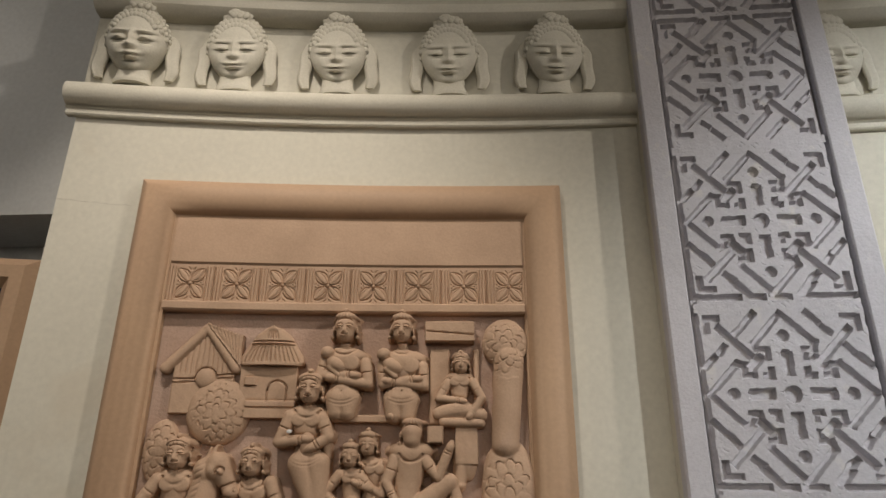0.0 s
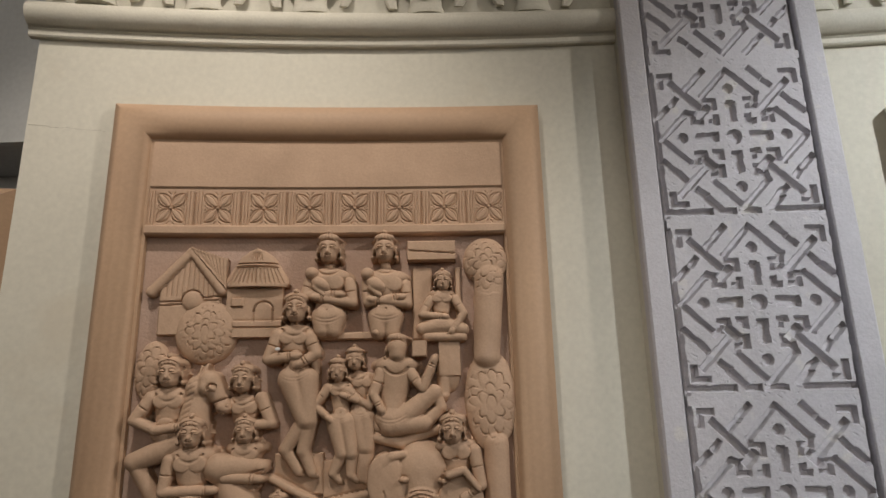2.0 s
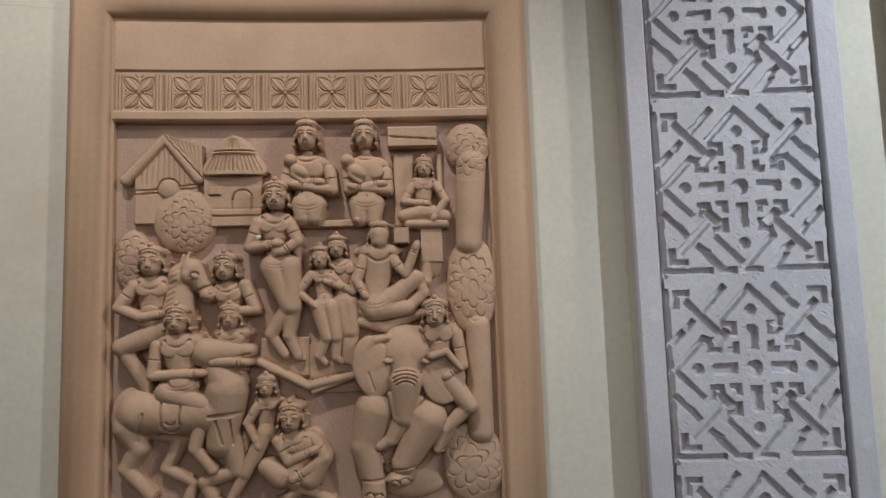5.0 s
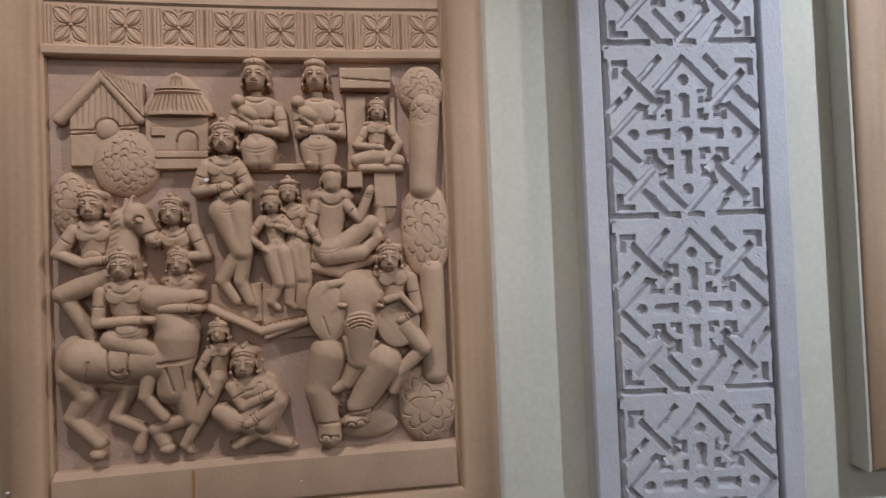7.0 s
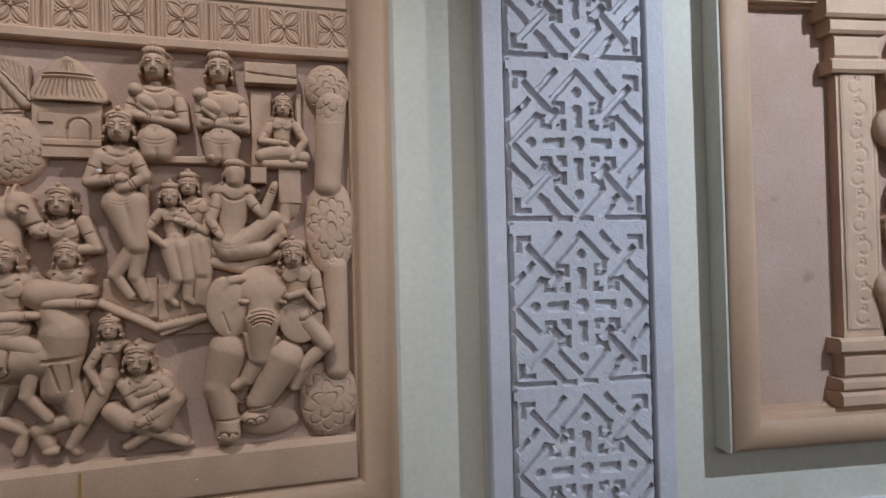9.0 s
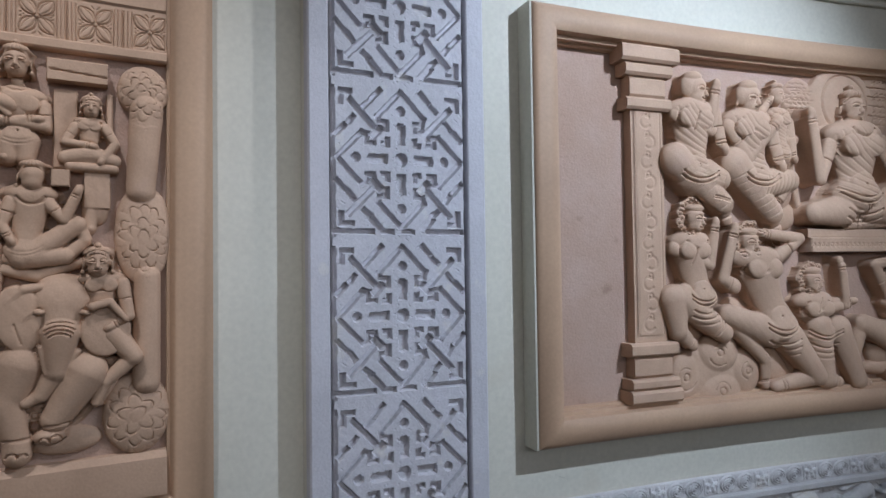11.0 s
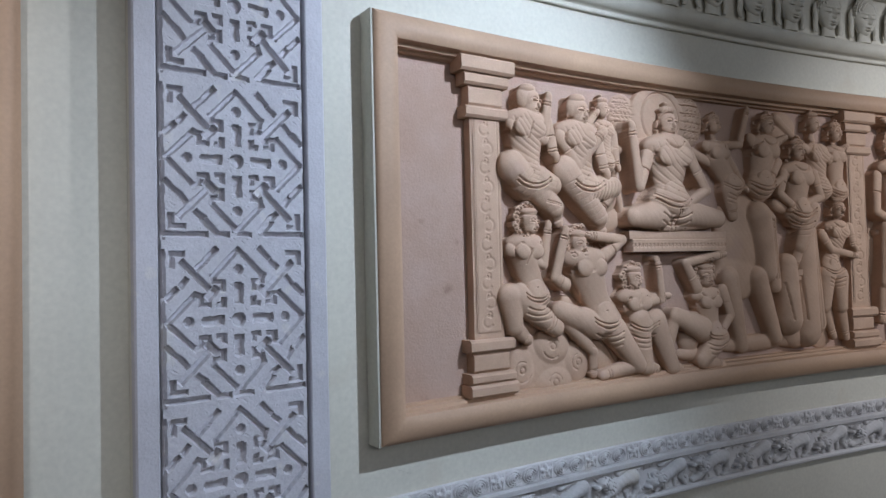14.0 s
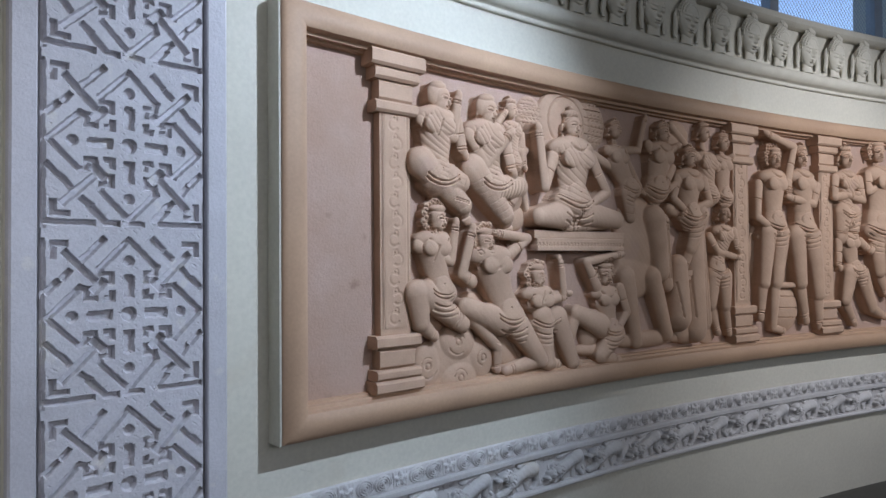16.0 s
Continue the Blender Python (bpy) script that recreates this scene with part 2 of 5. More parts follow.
        back = np.zeros(h.size, int)
        back[used] = np.arange(len(used))
        q = back[q]
        x, y, z = px.ravel()[used], -(ground + h.ravel()[used]), pz.ravel()[used]
        if bent:
            a = x / RW
            q2 = RW + y - 0.02 * np.minimum(x, 0.0) ** 2
            co = np.stack([CX + q2 * np.sin(a), CY + q2 * np.cos(a), z], -1)
        else:
            co = np.stack([x, y, z], -1)
        me = bpy.data.meshes.new(name)
        me.vertices.add(len(co))
        me.vertices.foreach_set("co", co.ravel())
        me.loops.add(q.size)
        me.loops.foreach_set("vertex_index", q.ravel().astype(np.int32))
        me.polygons.add(len(q))
        me.polygons.foreach_set("loop_start", np.arange(0, q.size, 4, dtype=np.int32))
        me.update(calc_edges=True)
        me.shade_smooth()
        me.set_sharp_from_angle(angle=radians(smooth))
        return link(name, me, mat, parent, label) if parent is not False else (me.materials.append(mat), me)[1]


# ---- the large structure ----
WALL_L, WALL_R = -1.725, 8.6
DROP = 0.055  # the cornice of the second bay lies lower
bm = run(bmesh.new(), [(0, 0), (0, 3.355), (0.35, 3.355), (0.35, 0)], WALL_L, 0.4, 0.25)
run(bm, [(0, 0), (0, 3.355 - DROP), (0.35, 3.355 - DROP), (0.35, 0)], 0.4, WALL_R, 0.25)
tagged(part("wall_north", bm, CREAM), "cream painted concave plaster wall with faint cracks", "wall", kind="structure")
# upper wall with the window openings
bm = run(bmesh.new(), [(0.03, 3.36), (0.03, 5.2), (0.35, 5.2), (0.35, 3.36)], WALL_L, 0.4, 0.25)
run(bm, [(0.03, 3.36 - DROP), (0.03, 5.2), (0.35, 5.2), (0.35, 3.36 - DROP)], 0.4, 3.7, 0.25)
run(bm, [(0.03, 4.4), (0.03, 5.2), (0.35, 5.2), (0.35, 4.4)], 3.7, WALL_R, 0.25)
tagged(part("wall_upper", bm, CREAM), "cream painted upper wall above the cornice", "wall", kind="structure")
bm = bmesh.new()
bmesh.ops.create_grid(bm, x_segments=1, y_segments=1, size=14, matrix=Matrix.Translation((2, -4, 0)))
bmesh.ops.solidify(bm, geom=bm.faces[:], thickness=0.05)
tagged(part("floor", bm, DARK, bent=False), "polished black stone floor of the hall", "floor", kind="structure")
bm = run(bmesh.new(), [(0.35, 5.2), (0.35, 5.4), (-9.2, 5.4), (-9.2, 5.2)], -9.0, WALL_R + 2.5, 0.5)
tagged(part("ceiling", bm, WHITE), "plain white painted hall ceiling", "ceiling", kind="structure")
for nm, x, y, w, d in (("wall_south", 2, -7.2, 22, 0.2), ("wall_west", -6.5, -2.5, 0.2, 9.6), ("wall_east", 10.5, -3, 0.2, 10)):
    bm = bmesh.new()
    bmesh.ops.create_cube(bm, size=1, matrix=Matrix.Translation((x, y, 2.6)) @ Matrix.Diagonal((w, d, 5.2, 1)))
    tagged(part(nm, bm, HALL, bent=False), "plain painted wall closing the hall", "wall", kind="structure")
bm = bmesh.new()
bmesh.ops.create_cube(bm, size=1, matrix=Matrix.Translation((-3.9, 2.1, 3.925)) @ Matrix.Diagonal((5.6, 0.3, 2.55, 1)))
bmesh.ops.create_cube(bm, size=1, matrix=Matrix.Translation((-3.9, 2.55, 1.35)) @ Matrix.Diagonal((5.6, 0.6, 2.7, 1)))
tagged(part("wall_beyond", bm, WHITE, bent=False), "pale grey wall beyond the end of the bay", "wall", kind="structure")

# cornice: half-round moulding with a fillet, and the ledge over the heads
prof = [(0.0, 2.895), (-0.018, 2.895), (-0.022, 2.90), (-0.022, 2.915), (-0.03, 2.92)] + [(-0.01 - 0.055 * math.cos(radians(a)), 2.967 + 0.045 * math.sin(radians(a))) for a in range(-85, 91, 12)] + [(0.0, 3.012)]
bm = run(bmesh.new(), prof, WALL_L - 0.025, 0.11, 0.15)
run(bm, [(y, z - DROP) for y, z in prof], 0.69, WALL_R, 0.15)
tagged(part("trim_moulding", bm, PLASTER), "cream half-round plaster cornice moulding with a thin fillet", "moulding", kind="structure")
prof = [(0.0, 3.295), (-0.03, 3.295), (-0.05, 3.302), (-0.068, 3.322), (-0.07, 3.345), (-0.06, 3.365), (-0.03, 3.375), (0.05, 3.375), (0.05, 3.295)]
bm = run(bmesh.new(), prof, WALL_L, 0.11, 0.15)
run(bm, [(y, z - DROP) for y, z in prof], 0.69, WALL_R, 0.15)
tagged(part("trim_ledge", bm, PLASTER), "cream rounded plaster ledge above the row of heads", "moulding", kind="structure")

# ---- carved terracotta panel of the first bay ----
FRAME1 = [(0.0, 0.002), (0.0, -0.03), (0.012, -0.046), (0.03, -0.058), (0.055, -0.064), (0.08, -0.062), (0.10, -0.054), (0.112, -0.042), (0.116, -0.032), (0.124, -0.030), (0.126, -0.016)]
panel = thing("relief_panel", on_wall(-0.83, 0, 0.93), "tall carved terracotta relief panel in a rounded terracotta frame", "relief panel")
AX0, AX1, AZ0, AZ1 = -1.465, -0.165, 0.93, 2.672
part("frame", ringframe(bmesh.new(), AX0, AX1, AZ0, AZ1, FRAME1, 0.12), TERRA_FRAME, panel, "smooth rounded terracotta frame")
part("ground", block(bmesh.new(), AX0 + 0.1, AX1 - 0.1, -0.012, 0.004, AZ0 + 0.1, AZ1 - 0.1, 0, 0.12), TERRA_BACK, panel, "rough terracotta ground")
part("plain_strip", block(bmesh.new(), AX0 + 0.125, AX1 - 0.125, -0.034, 0.0, 2.40, 2.552, 0.006, 0.12), TERRA, panel)
part("base_ledge", run(bmesh.new(), [(0, 1.05), (-0.05, 1.055), (-0.052, 1.07), (-0.046, 1.155), (-0.03, 1.172), (0, 1.175)], AX0 + 0.125, AX1 - 0.125, 0.12), TERRA, panel)

# ---- carved terracotta panel of the second bay ----
BX0, BX1, BZ0, BZ1 = 0.905, 7.6, 1.028, 2.612
FRAME2 = [(0.0, 0.002), (0.0, -0.088), (0.004, -0.094), (0.02, -0.106), (0.05, -0.116), (0.075, -0.114), (0.096, -0.102), (0.102, -0.074), (0.114, -0.070), (0.116, -0.046), (0.124, -0.044), (0.126, -0.02)]
panel2 = thing("relief_panel", on_wall(4.2, 0, BZ0), "long curved terracotta relief panel of seated and standing figures", "relief panel")
part("frame", ringframe(bmesh.new(), BX0, BX1, BZ0, BZ1, FRAME2, 0.12), TERRA_FRAME, panel2, "smooth rounded terracotta frame")
part("backing_board", ringframe(bmesh.new(), BX0 - 0.006, BX1 + 0.006, BZ0 - 0.004, BZ1 + 0.004, [(0.02, 0.0), (0.0, 0.0), (0.0, -0.084), (0.006, -0.088), (0.02, -0.088)], 0.12), CREAM, panel2, "cream painted edge of the panel")
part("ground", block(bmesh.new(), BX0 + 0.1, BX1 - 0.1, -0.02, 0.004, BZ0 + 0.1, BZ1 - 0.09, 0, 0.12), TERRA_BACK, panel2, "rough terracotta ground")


def pilaster_relief(x, w, parent):
    """A carved pillar in the relief, with stepped base and capital."""
    col = part("pillar", block(bmesh.new(), x - w / 2, x + w / 2, -0.064, 0, 1.33, 2.29, 0.006), TERRA, parent)
    for k, (grow, z0, z1, d) in enumerate(((0.042, 1.145, 1.195, 0.10), (0.034, 1.197, 1.238, 0.094), (0.012, 1.240, 1.318, 0.075), (0.034, 1.320, 1.372, 0.090), (0.030, 2.262, 2.310, 0.088), (0.008, 2.312, 2.392, 0.075), (0.034, 2.394, 2.442, 0.090), (0.058, 2.444, 2.508, 0.104))):
        part("moulded_block", block(bmesh.new(), x - w / 2 - grow, x + w / 2 + grow, -d, 0, z0, z1, 0.01), TERRA, col)
    r = Relief(x - w / 2 + 0.012, x + w / 2 - 0.012, 1.40, 2.26, 0.003, -0.001)
    r.h[:] = 0.0
    for k in range(11):
        z = 1.44 + k * 0.078
        r.ring((x + (0.008 if k % 2 else -0.008), z), 0.024, 0.007, 0.004, 40 + 180 * (k % 2), 330 + 180 * (k % 2))
        r.ring((x, z + 0.03), 0.009, 0.005, 0.004)
    r.cut((x - w / 2 + 0.018, 1.4), (x - w / 2 + 0.018, 2.26), 0.004, 0.003)
    r.cut((x + w / 2 - 0.018, 1.4), (x + w / 2 - 0.018, 2.26), 0.004, 0.003)
    r.ground = -0.02
    r.mesh("carved_face", TERRA, col, "", 0.069, trim=False)
    return col


for x in (1.42, 3.955, 4.86):
    pilaster_relief(x, 0.15, panel2)

# ---- pierced cement pilaster between the bays ----
PX, PW = 0.402, 0.606
pil = thing("pilaster", on_wall(PX, 0, 0), "tall grey cement pilaster with carved geometric lattice tiles", "pilaster")
PF = -0.10
bm = bmesh.new()
rise(bm, [(PX - PW / 2 + 0.003, 0), (PX - PW / 2 + 0.003, PF + 0.045), (PX + PW / 2 - 0.003, PF + 0.045), (PX + PW / 2 - 0.003, 0)], 0, 5.2, 0.5)
part("core", bm, CREAM, pil, "cream painted sides")
for sx in (-1, 1):
    bm = bmesh.new()
    a, b = PX + sx * (PW / 2 - 0.066), PX + sx * PW / 2
    rise(bm, [(a, PF + 0.046), (a, PF + 0.004), (a + sx * 0.004, PF), (b - sx * 0.006, PF), (b, PF + 0.006), (b, PF + 0.046)], 0, 5.2, 0.25)
    part("side_border", bm, GREY, pil)
part("back_plate", rise(bmesh.new(), [(PX - PW / 2 + 0.06, PF + 0.046), (PX - PW / 2 + 0.06, PF + 0.038), (PX + PW / 2 - 0.06, PF + 0.038), (PX + PW / 2 - 0.06, PF + 0.046)], 0, 5.2, 0.5), GREY, pil)


def lattice():
    """One pierced tile: grooves of even width, cut straight down, with slightly uneven edges."""
    hw, hh = 0.226, 0.2485
    r = Relief(-hw, hw, -hh, hh, 0.0024, -0.03)
    u, v = r.x / 0.214, r.z / 0.2225
    wob = 0.005 * np.sin(u * 13 + 2 * np.sin(v * 9)) + 0.004 * np.sin(v * 23 + 3 * np.sin(u * 17)) + 0.003 * np.sin(u * 41 + v * 37)
    gap = np.full(u.shape, 1.0)

    def groove(x0, z0, x1, z1, w=0.04):
        nonlocal gap
        l = math.hypot(x1 - x0, z1 - z0)
        dx, dz = (x1 - x0) / l, (z1 - z0) / l
        along, across = (u - x0) * dx + (v - z0) * dz, (v - z0) * dx - (u - x0) * dz
        gap = np.minimum(gap, np.maximum(np.abs(across) - w, np.abs(along - l / 2) - l / 2 - w))

    def hole(x, z, rad):
        nonlocal gap
        gap = np.minimum(gap, np.hypot(u - x, v - z) - rad)

    hole(0, 0, 0.095)
    for k in range(4):
        co, si = ((1, 0), (0, 1), (-1, 0), (0, -1))[k]
        g = lambda x0, z0, x1, z1, w=0.04: groove(x0 * co - z0 * si, x0 * si + z0 * co, x1 * co - z1 * si, x1 * si + z1 * co, w)
        # arm slot with a pointed end, dot, and house-shaped arrow round them
        g(0.28, 0, 0.44, 0, 0.064)
        g(0.44, 0, 0.485, 0, 0.036)
        hole(0.705 * co, 0.705 * si, 0.066)
        for sg in (1, -1):
            g(0.975, sg * 0.012, 0.615, sg * 0.365, 0.033)
            g(0.615, sg * 0.365, 0.535, sg * 0.345, 0.034)
            g(0.535, sg * 0.345, 0.535, sg * 0.225, 0.034)
            g(0.535, sg * 0.225, 0.435, sg * 0.225, 0.034)
            g(0.285, sg * 0.215, 0.215, sg * 0.215, 0.034)
        # long diagonal in each corner with a square head
        g(0.40, 0.385, 0.80, 0.775, 0.042)
        g(0.425, 0.335, 0.345, 0.415, 0.055)
        # stepped diagonals along the outer edge
        g(0.985, 0.33, 0.87, 0.445, 0.036)
        g(0.80, 0.50, 0.74, 0.575, 0.036)
        g(0.84, 0.455, 0.80, 0.50, 0.028)
        g(0.33, 0.985, 0.445, 0.87, 0.036)
        g(0.50, 0.80, 0.575, 0.74, 0.036)
        # corner angle
        g(0.93, 0.925, 0.93, 0.79, 0.036)
        g(0.93, 0.925, 0.77, 0.925, 0.036)
    for x0, x1 in ((-1.0, -0.46), (-0.30, -0.16), (-0.04, 0.17), (0.43, 0.98)):
        groove(x0, -1.035, x1, -1.035, 0.034)
    groove(-0.33, -1.0, -0.50, -0.84, 0.040)
    groove(0.37, -1.0, 0.50, -0.86, 0.030)
    # open joint beside the tile
    gap = np.minimum(gap, np.maximum(u + 1.015, v - 0.99))
    gap = np.minimum(gap, 1.038 - u)
    depth = np.clip(0.5 - (gap + wob * 0.7) / 0.016, 0, 1)
    r.h = -0.019 * depth
    chips = np.sin(r.x * 83 + 3 * np.sin(r.z * 47)) * np.sin(r.z * 91 + 2 * np.sin(r.x * 59))
    r.h += 0.0006 * chips - np.where(chips > 0.95, 0.002, 0) * (depth < 0.1)
    # pasty cement left in the bottom of the grooves
    r.h += np.where(depth > 0.9, 0.0008 * np.sin(r.x * 160 + 2 * np.sin(r.z * 120)) * np.sin(r.z * 140), 0)
    r.ground = -0.05
    return r.mesh("tile", GREY, False, bent=False, trim=False, smooth=40)


TILE = lattice()
for k in range(-4, 8):
    z = 1.517 + 0.4965 * k
    if 0 < z < 5.2:
        ob = link("tile", TILE, GREY, pil)
        ob.matrix_basis = place(PX, PF + 0.003, z) @ Matrix.Rotation(radians(180 if k % 5 == 3 else 0), 4, "Y")

# ---- frieze under the second panel ----
frieze = thing("frieze", on_wall(4.2, 0, 0.545), "pale cast plaster frieze of striding lions under a scroll band", "frieze")
part("scroll_bed", block(bmesh.new(), 0.725, WALL_R, -0.018, 0, 0.735, 0.812, 0.003), CAST, frieze)
part("fillet", block(bmesh.new(), 0.725, WALL_R, -0.04, 0, 0.705, 0.737, 0.006), CAST, frieze)
part("lion_bed", block(bmesh.new(), 0.725, WALL_R, -0.012, 0, 0.56, 0.707, 0.002), CAST, frieze)
part("lower_fillet", block(bmesh.new(), 0.725, WALL_R, -0.045, 0, 0.535, 0.562, 0.008), CAST, frieze)


# ---- carving functions ----
def leaves(r, c, rx, rz, n):
    """Rings of overlapping petals, tips outwards, in low relief over a rounded crown."""
    rnd = random.Random(int(abs(c[0] * 1000)) + n)
    size = 1.25 * math.sqrt(math.pi * rx * rz / n)
    rings = max(2, round(1.15 * math.sqrt(rx * rz) / size))
    over = np.zeros(r.h.shape)
    for j in range(rings, -1, -1):
        q = j / (rings + 0.35)
        m = max(1, round(6.2832 * q * math.sqrt(rx * rz) / (size * 0.92)))
        for k in range(m):
            a = 6.2832 * (k + 0.5 * (j % 2)) / m + rnd.uniform(-0.12, 0.12)
            p = (c[0] + rx * q * math.cos(a) + rnd.uniform(-0.002, 0.002), c[1] + rz * q * math.sin(a) + rnd.uniform(-0.002, 0.002))
            w = math.atan2(p[1] - c[1], p[0] - c[0]) + rnd.uniform(-0.2, 0.2)
            du, dv = r.x - p[0], r.z - p[1]
            f, e = (du * math.cos(w) + dv * math.sin(w)) / (size * 0.72), (dv * math.cos(w) - du * math.sin(w)) / (size * 0.50)
            k2 = f * f + e * e * (1 + 0.35 * f)
            over = np.where(k2 < 1, 0.0014 * np.clip(1 - k2, 0, 1) ** 0.35 - 0.0036 * np.exp(-((k2 - 0.84) / 0.13) ** 2) * np.clip(0.35 + f, 0, 1), over)
    r.h += np.where(r.h > 0.003, over, 0)
    return r


GROUND = {}


def carve(name, parent, box, work, rough=0.00025):
    r = Relief(*box, 0.0028 if parent is panel else 0.004)
    r.leaves = lambda c, rx, rz, n: leaves(r, c, rx, rz, n)
    work(r)
    r.crease(0.008, 0.7)
    return r.mesh(name, TERRA, parent, "", GROUND[parent.name], rough=rough, under=0.25)


def person(parent, head, hr, spine, girth, arms, legs, cap="crown", face=0.0, base=0.02):
    """A plain clay figure in relief: head, trunk and limbs in one mesh."""
    stout = 1.15 if parent is panel else 1.30
    girth *= stout
    pts = [head, *spine, *(p for q in arms + legs for p in q)]
    m = max(girth, 2.1 * hr)
    r = Relief(min(p[0] for p in pts) - m, max(p[0] for p in pts) + m, min(p[1] for p in pts) - m, max(p[1] for p in pts) + m, 0.0022 if parent is panel else 0.003)
    hx, hz = head
    (cx, cz), (px, pz) = spine
    # trunk, hips and neck
    wx, wz = cx + (px - cx) * 0.62, cz + (pz - cz) * 0.62
    r.limb((cx, cz), (wx, wz), girth * 0.90, girth * 0.68, base - 0.006, 0.8, soft=0.010)
    r.limb((wx, wz), (px, pz), girth * 0.68, girth * 0.86, base - 0.006, 0.8, soft=0.010)
    top = (cx + (hx - cx) * 0.25, cz + girth * 0.45)
    r.lump(top, girth * 1.12, girth * 0.55, girth * 0.70, base - 0.004, 0, 0.016)
    r.lump((px, pz - girth * 0.1), girth * (0.80 if parent is panel else 0.98), girth * 0.6, girth * (0.58 if parent is panel else 0.72), base - 0.006, 0, 0.020)
    r.limb((hx, hz - hr * 0.8), (cx + (hx - cx) * 0.3, cz + girth * 0.6), hr * 0.46, hr * 0.56, base + 0.002)
    for k in (0.55, 0.75):
        r.ring((hx + (cx - hx) * 0.4, hz - hr * 1.0), hr * (0.75 + k * 0.5), hr * 0.10, hr * 0.09, 205, 335)
    if face < 5:
        for sx in (-1, 1):
            r.lump((cx + sx * girth * 0.36, cz + girth * 0.12), girth * 0.38, girth * 0.34, girth * (0.07 if parent is panel else 0.16), base + girth * 0.55, 0, 0.006)
        r.lump((px + (wx - px) * 0.4, pz + (wz - pz) * 0.4), girth * 0.46, girth * 0.4, girth * (0.04 if parent is panel else 0.12), base + girth * 0.46, 0, 0.014)
        r.cut((px + (wx - px) * 0.5, pz + (wz - pz) * 0.5), (px + (wx - px) * 0.52, pz + (wz - pz) * 0.5), hr * 0.08, hr * 0.12)
        if cap in ("round",) or (parent is panel2 and cap == "bun"):
            for k in range(11):
                r.ring((cx + girth * 0.8, cz + girth * 1.0), girth * (1.0 + 0.19 * k), hr * 0.085, hr * 0.042, 197 + 2 * (k % 3), 268 - 3 * (k % 4))
        if parent is panel2 and cap in ("crown", "curls"):
            for k in range(3):
                r.ring((px, pz + girth * 0.55), girth * (0.9 + 0.2 * k), hr * 0.07, hr * 0.10, 225, 315)
    # arms and legs
    for q in arms:
        w = [hr * q_ * stout for q_ in (0.48, 0.37, 0.31, 0.26)]
        for i, (a, b) in enumerate(zip(q, q[1:])):
            r.limb(a, b, w[i], w[i + 1], base + hr * (0.35 + 0.25 * i), 0.9, base + hr * (0.6 + 0.2 * i), 0.0025)
        a, b = q[-2], q[-1]
        l = math.hypot(b[0] - a[0], b[1] - a[1]) + 1e-6
        d = ((b[0] - a[0]) / l, (b[1] - a[1]) / l)
        r.lump((b[0] + d[0] * hr * 0.3, b[1] + d[1] * hr * 0.3), hr * 0.52, hr * 0.34, hr * 0.45, base + hr * 0.75, math.degrees(math.atan2(d[1], d[0])), 0.003)
        for k in (0.1, 0.32):
            n = (-d[1] * hr * 0.4, d[0] * hr * 0.4)
            m0 = (b[0] - d[0] * hr * k, b[1] - d[1] * hr * k)
            r.cut((m0[0] - n[0], m0[1] - n[1]), (m0[0] + n[0], m0[1] + n[1]), hr * 0.06, hr * 0.10)
        a, b = q[0], q[1]
        l = math.hypot(b[0] - a[0], b[1] - a[1]) + 1e-6
        n = (-(b[1] - a[1]) / l * hr * 0.6, (b[0] - a[0]) / l * hr * 0.6)
        m0 = (a[0] + (b[0] - a[0]) * 0.45, a[1] + (b[1] - a[1]) * 0.45)
        r.cut((m0[0] - n[0], m0[1] - n[1]), (m0[0] + n[0], m0[1] + n[1]), hr * 0.07, hr * 0.10)
    for q in legs:
        w = [hr * q_ * stout for q_ in ((0.88, 0.62, 0.42, 0.35) if parent is panel else (1.0, 0.66, 0.38, 0.32))]
        for i, (a, b) in enumerate(zip(q, q[1:])):
            r.limb(a, b, w[i], w[i + 1], base + hr * 0.1, 0.95, base + hr * (0.3 - 0.15 * i), 0.006)
            if parent is panel2 and i == len(q) - 2:
                # anklets
                l = math.hypot(b[0] - a[0], b[1] - a[1]) + 1e-6
                nx, nz = -(b[1] - a[1]) / l * w[i + 1] * 1.3, (b[0] - a[0]) / l * w[i + 1] * 1.3
                for k in (0.80, 0.87):
                    m0 = (a[0] + (b[0] - a[0]) * k, a[1] + (b[1] - a[1]) * k)
                    r.cut((m0[0] - nx, m0[1] - nz), (m0[0] + nx, m0[1] + nz), hr * 0.07, hr * 0.09)
            if i == 0 and cap == "round":
                n = (-(b[1] - a[1]) * 0.25, (b[0] - a[0]) * 0.25)
                for k in (0.1, 0.22, 0.34, 0.46, 0.58, 0.70, 0.82, 0.94):
                    m0 = (a[0] + (b[0] - a[0]) * k, a[1] + (b[1] - a[1]) * k)
                    r.cut((m0[0] - n[0], m0[1] - n[1]), (m0[0] + n[0] * 0.5 + (b[0] - a[0]) * 0.1, m0[1] + n[1] * 0.5 + (b[1] - a[1]) * 0.1), hr * 0.07, hr * 0.034)
        r.lump((q[-1][0], q[-1][1] - hr * 0.1), hr * 0.62, hr * 0.3, hr * 0.5, base * 0.5, -25, 0.004)
    # girdle
    for k in (0.0, 0.16):
        r.ring((px, pz + girth * (1.0 - k)), girth * 1.15, hr * 0.08, hr * (0.025 if parent is panel else 0.12), 228, 312)
    if parent is panel2 and cap != "round" and legs:
        for k in range(3):
            r.ring((px, pz + girth * 0.6), girth * (1.25 + 0.22 * k), hr * 0.10, hr * (0.10 - 0.02 * k), 238 + 5 * k, 302 - 5 * k)
    # head
    up = base + hr * (0.50 if parent is panel else 0.16)
